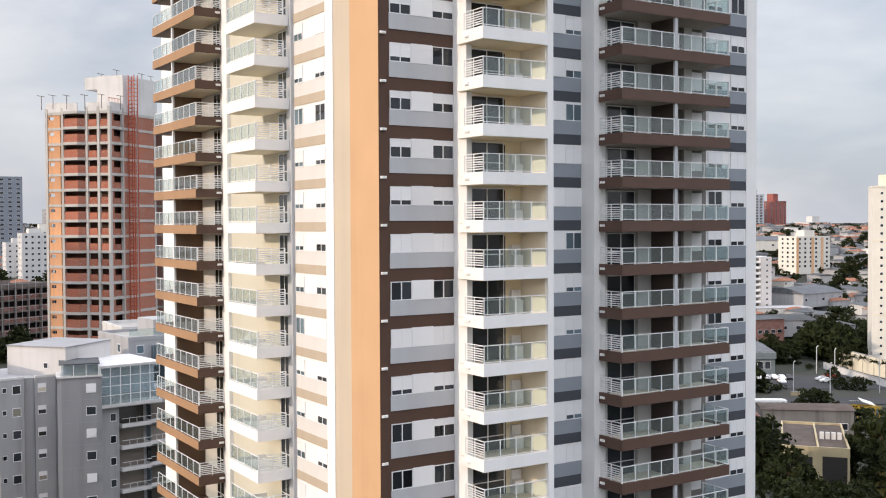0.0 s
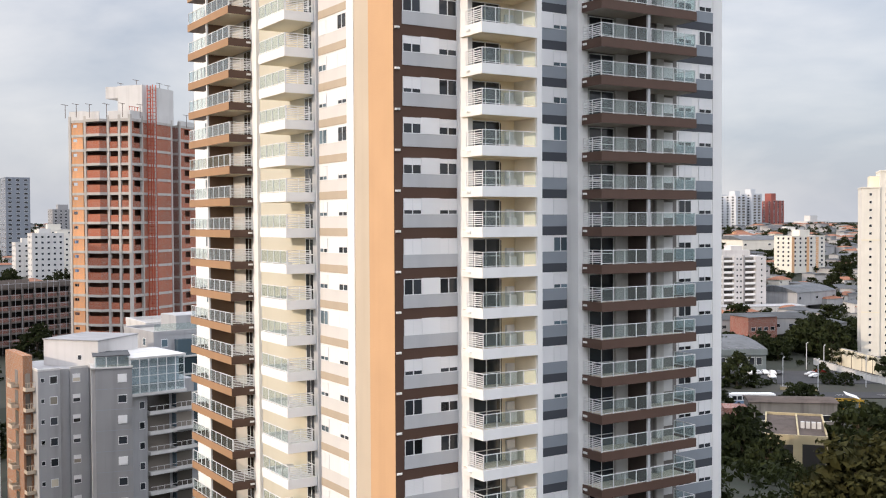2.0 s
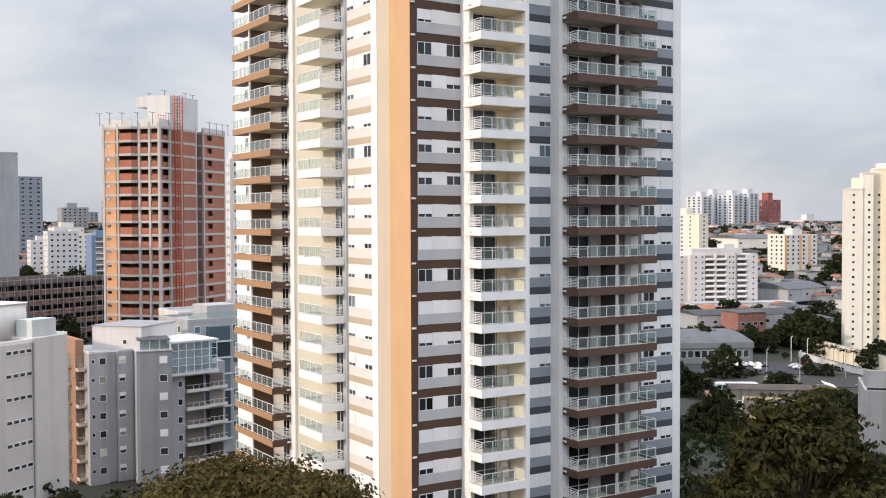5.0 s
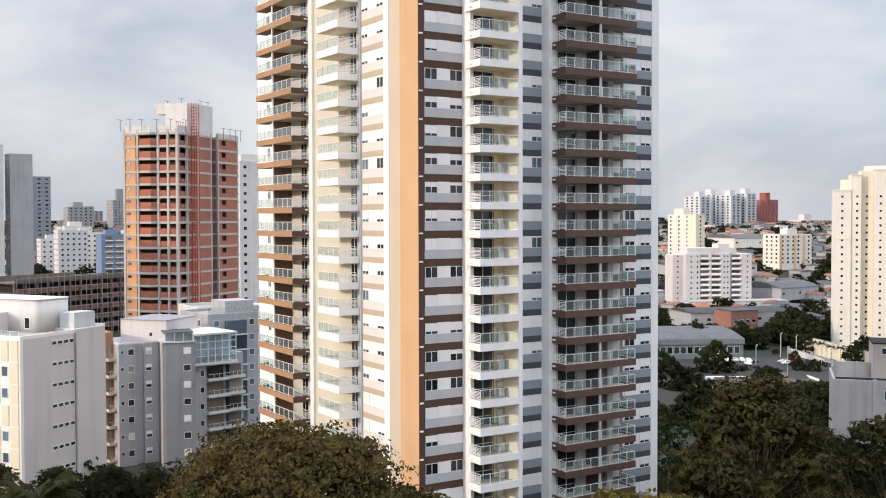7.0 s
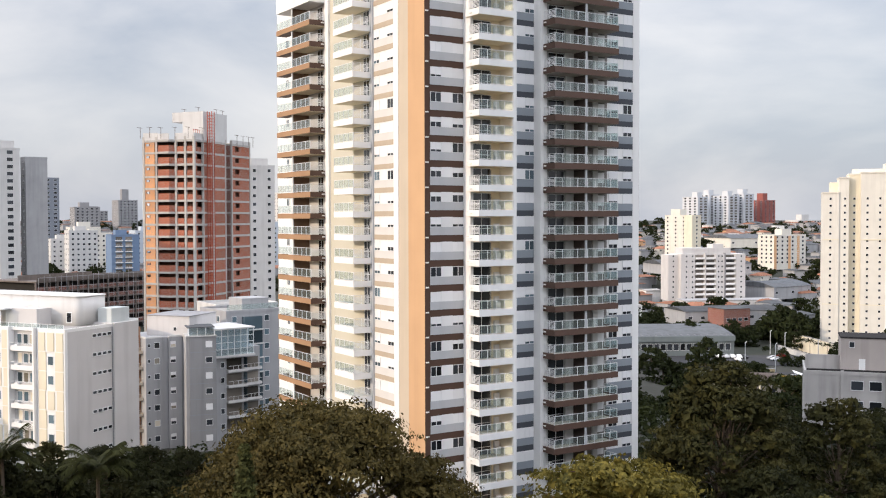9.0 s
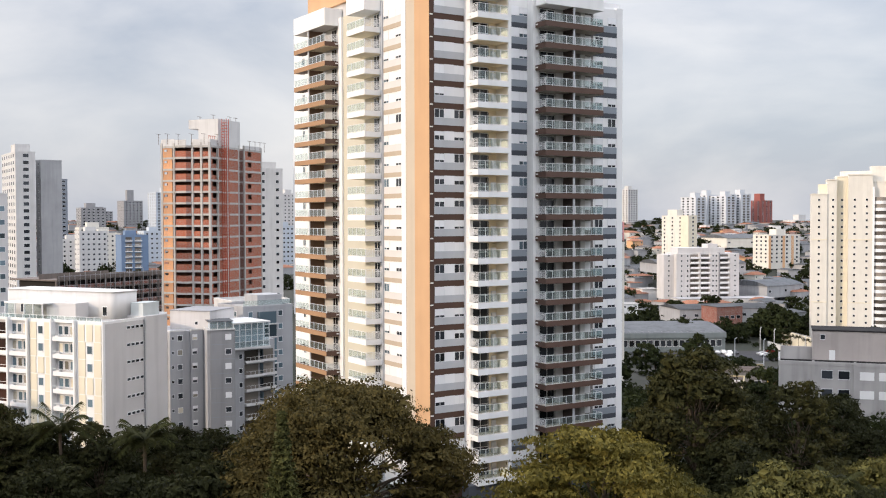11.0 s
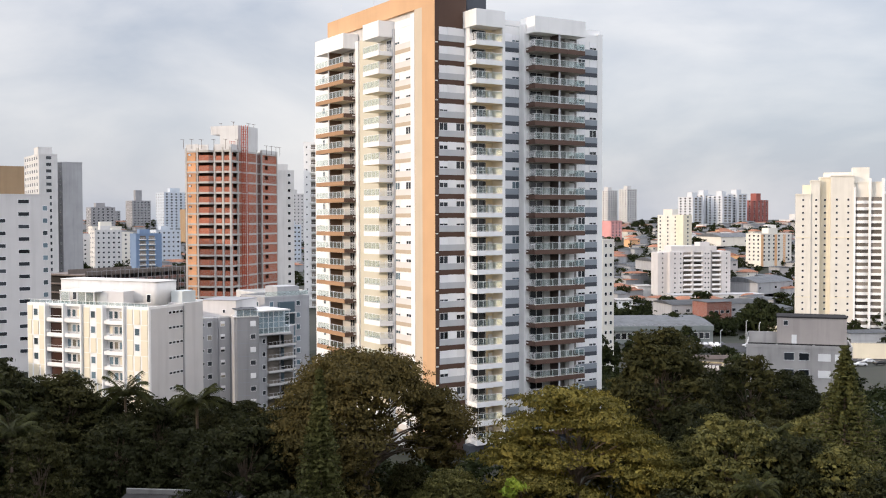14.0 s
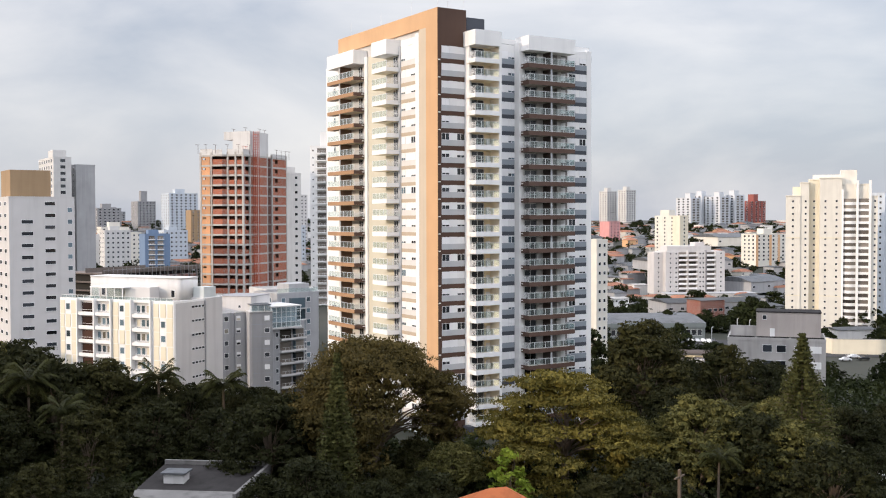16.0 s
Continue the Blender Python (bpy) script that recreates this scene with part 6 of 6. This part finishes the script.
# the wood that fills the foot of the slope
grove = random.Random(5)
kept = [(tree_b, 0.75), (tree_d, 0.85), (tree_e, 1.0), (tree_d, 0.95), (tree_b, 0.62)]
spots = [(-60.9, 29.2, 1.3), (-58.0, 15.6, 1.15), (-51.2, 14.9, 1.05), (-39.6, 10.0, 0.9), (-32.2, 3.0, 0.8), (-31.7, -9.1, 0.72), (-45.5, 13.7, 0.85), (-26.8, -9.8, 0.6), (-69.9, -20.6, 0.6), (-65.3, -30.6, 0.6), (-45.6, -35.8, 0.6), (-61.7, -30.5, 0.6), (-40.1, -6.2, 0.8), (-47.5, 0.8, 0.85), (-17.3, 2.0, 0.6), (-19.7, -26.0, 0.5), (-28.4, -34.7, 0.5), (38.9, -50.8, 0.72), (41.4, -52.4, 0.6), (52.8, -47.7, 0.6),
         (-42.1, -40.4, 0.75), (-37.8, -47.7, 0.7), (-29.5, -45.9, 0.65), (-18.1, -32.9, 0.6), (13.6, -56.2, 0.9), (33.7, -47.6, 0.7), (46.5, -43.7, 0.5), (28.8, -62.2, 0.5), (18.8, -38.2, 0.9), (73.6, -7.6, 0.6),
         (-13.0, -56.1, 0.6), (-8.1, -59.2, 0.75), (9.9, -70.4, 0.8), (-32.6, -27.4, 0.7), (57.8, -17.8, 0.85), (55.7, -25.9, 0.6), (44.4, -42.4, 0.55), (45.2, -13.5, 0.9), (24.2, -29.9, 0.8), (33.9, -35.9, 0.7), (30.9, -45.8, 0.8), (11.5, -33.7, 0.7), (-70.0, 5.4, 1.0), (-22.1, 34.4, 0.5), (-17.7, 31.7, 0.45), (-28.3, 33.6, 0.55), (-35.1, 33.1, 0.6), (-42.2, 37.6, 0.7), (-49.0, 39.5, 0.8), (-52.6, 60.6, 0.9), (-15.3, 24.3, 0.4), (-55.6, 73.0, 1.0), (-58.8, -7.5, 0.8), (-68.9, -28.3, 0.8)]
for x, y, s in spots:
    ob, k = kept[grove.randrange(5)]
    # most copies use the tree whose leaves are coloured as if shaded
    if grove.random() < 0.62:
        ob, k = shaded_tree, 1.0
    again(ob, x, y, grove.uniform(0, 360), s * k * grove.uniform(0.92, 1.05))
for x, y, s in ((1.3, -61.1, 0.73), (17.6, -48.9, 0.79), (19.9, -51.5, 0.72)):
    again(palm_a if s > 0.77 else palm_b, x, y, grove.uniform(0, 360), s)

# unseen tall row added beside the walk to shade the slope's foot
for d, s, k in ((52, -58, 1.4), (66, -66, 1.5), (80, -64, 1.5), (92, -72, 1.55), (104, -70, 1.5), (72, -86, 1.6), (116, -78, 1.45), (86, -90, 1.6)):
    again(tree_b, *on_plan(d, s), 50 * k * d, k)

# lesser trees among the houses
small = [stand(broad_tree(31, 5.5, 8.5, 2.0, LEAF_DARK, BARK, "small dark green street tree", 7.0, 0.42, 30, 0.95), *on_plan(470, 60)),
         stand(broad_tree(32, 6.5, 10.0, 2.5, LEAF_DARK, BARK, "rounded dark green street tree", 7.0, 0.42, 32, 0.95), *on_plan(520, 90))]
count = 0
for _ in range(1500):
    d = 240 + 1100 * grove.random() ** 1.1
    s = grove.uniform(0.08, 0.46) * d if grove.random() < 0.75 else grove.uniform(-0.45, -0.1) * d
    x, y = on_plan(d, s)
    if free(x, y, 2.5) and count < 170:
        again(small[grove.randrange(2)], x, y, grove.uniform(0, 360), grove.uniform(0.8, 1.5))
        count += 1
for _ in range(60):
    x, y = on_plan(grove.uniform(300, 540), grove.uniform(70, 230))
    if free(x, y, 0.5):
        again(small[grove.randrange(2)], x, y, grove.uniform(0, 360), grove.uniform(0.8, 1.3))
for px, py, s in ((296.4, 194.3, 1.9), (293.1, 184.6, 1.7), (299.9, 203.9, 1.5), (271.1, 198.5, 0.9), (273.3, 193.5, 0.9), (97.3, 54.0, 0.9), (92.8, 45.0, 0.8), (116.4, 71.5, 0.8), (240.2, 145.8, 0.45), (242.8, 141.8, 0.5), (256.0, 160.7, 0.5), (244.6, 198.0, 1.4), (212.8, 158.9, 1.3)):
    again(small[0], px, py, 40 * s, s)

# small palms along the garden wall
for i in range(7):
    x, y = 277.6, 173.1
    x1, y1 = 261.3, 137.2
    m = again(palm_b if i % 2 else palm_a, x + (x1 - x) * i / 6, y + (y1 - y) * i / 6, 70 * i, 0.42)

# woods and roofs too far off to tell apart
far = np.random.default_rng(19)
clumps, walls, roofs, tiled = [], [], ([], []), ([], [])
for _ in range(2600):
    d = far.uniform(480, 1350)
    s = far.uniform(-0.45, 0.47) * d
    x, y = on_plan(d, s)
    if not free(x, y, 0.5) or (d < 620 and s < 60):
        continue
    z = ground_z(x, y)
    if d > 560 and far.random() < 0.42:
        w, dp, h = far.uniform(4, 8), far.uniform(4, 7), far.uniform(3, 7)
        walls.append((x - w, y - dp, z - 2, x + w, y + dp, z + h))
        v, f = roofs if far.random() < 0.5 else tiled
        b = len(v)
        r = far.uniform(0.4, 1.8)
        v += [(x - w - 0.4, y - dp - 0.4, z + h), (x + w + 0.4, y - dp - 0.4, z + h), (x + w + 0.4, y + dp + 0.4, z + h), (x - w - 0.4, y + dp + 0.4, z + h), (x - w * 0.6, y, z + h + r), (x + w * 0.6, y, z + h + r)]
        f += [(b, b + 1, b + 5, b + 4), (b + 1, b + 2, b + 5), (b + 2, b + 3, b + 4, b + 5), (b + 3, b, b + 4), (b + 3, b + 2, b + 1, b)]
    else:
        for _ in range(4):
            r = far.uniform(1.6, 3.0)
            clumps.append((x + far.normal() * 2.2, y + far.normal() * 2.2, z + far.uniform(2.0, 6.0), r, r, r * 0.85))
tagged(part("far_woods", leaf_cloud(far, clumps, 1.6, 0.75), LEAF_DARK), "scattered dark trees on the far slopes", "trees", kind="stuff")
tagged(part("far_house_walls", solid(walls), WARMGREY), "pale rendered walls of crowded far houses", "houses", kind="stuff")
tagged(part("far_house_roofs", faces(*roofs), SHEET), "weathered sheet roofs of crowded far houses", "houses", kind="stuff")
tagged(part("far_tiled_roofs", faces(*tiled), DULLCLAY), "dull clay tile roofs of crowded far houses", "houses", kind="stuff")

# undergrowth beneath the trees, some added to darken shaded ground
under = np.random.default_rng(77)
bed = []
for _ in range(3600):
    d, s = under.uniform(62, 320), under.uniform(-0.5, 0.5)
    if d > 225 and (s < 0.14 or s > 0.46) or d > 290 and s > 0.3:
        continue
    x, y = on_plan(d, s * d)
    if (-8 < x < 37 and -7 < y < 48) or any((x - a) ** 2 + (y - b) ** 2 < 100 for a, b in ((hr.location.x, hr.location.y), (th.location.x, th.location.y), (yh.location.x + 4, yh.location.y + 4), (yh.location.x + 14, yh.location.y + 12))):
        continue
    r = under.uniform(1.2, 3.0)
    bed.append((x, y, ground_z(x, y) + r * 0.35, r, r, r * under.uniform(0.5, 1.1)))
for a0, a1, b0, b1, n in ((1335, 1402, 309, 318, 26), (1478, 1565, 318, 330, 40), (1440, 1470, 350, 360, 10)):
    for _ in range(n):
        px, dd = under.uniform(a0, a1), under.uniform(b0, b1)
        q = AHEAD * dd + ASIDE * ((px - 784) / 1830 * dd)
        r = under.uniform(0.6, 1.3)
        bed.append((q.x - 30.1, q.y - 54.7, -16.2 + r * 0.4, r, r, r * 0.8))
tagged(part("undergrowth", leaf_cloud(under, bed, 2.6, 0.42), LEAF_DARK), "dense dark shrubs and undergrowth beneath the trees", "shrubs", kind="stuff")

# street poles and wires at the foot of the trees
pole_at = [(-15.3, -71.2), (-18.6, -83.3), (-21.0, -96.0)]
for i, (x, y) in enumerate(pole_at):
    ob = thing("utility_pole", "concrete utility pole with a cross arm", "pole", (x, y, 0), 20, group="utility poles")
    part("post", solid([(-0.14, -0.14, 0, 0.14, 0.14, 11.6)]), BARK, ob)
    part("cross_arm", solid([(-1.1, -0.08, 10.8, 1.1, 0.08, 10.95)]), BARK, ob)
for dx in (-0.9, 0.0, 0.9):
    pts = []
    for (x0, y0), (x1, y1) in zip(pole_at, pole_at[1:]):
        for i in range(9):
            t = i / 8
            pts.append((x0 + (x1 - x0) * t + dx * 0.3, y0 + (y1 - y0) * t + dx, 10.95 - 0.9 * math.sin(math.pi * t)))
    tagged(part("overhead_wire", limbs([(pts, 0.006, 0.006)]), VOID), "overhead wire sagging between utility poles", "wire", group="overhead wires")
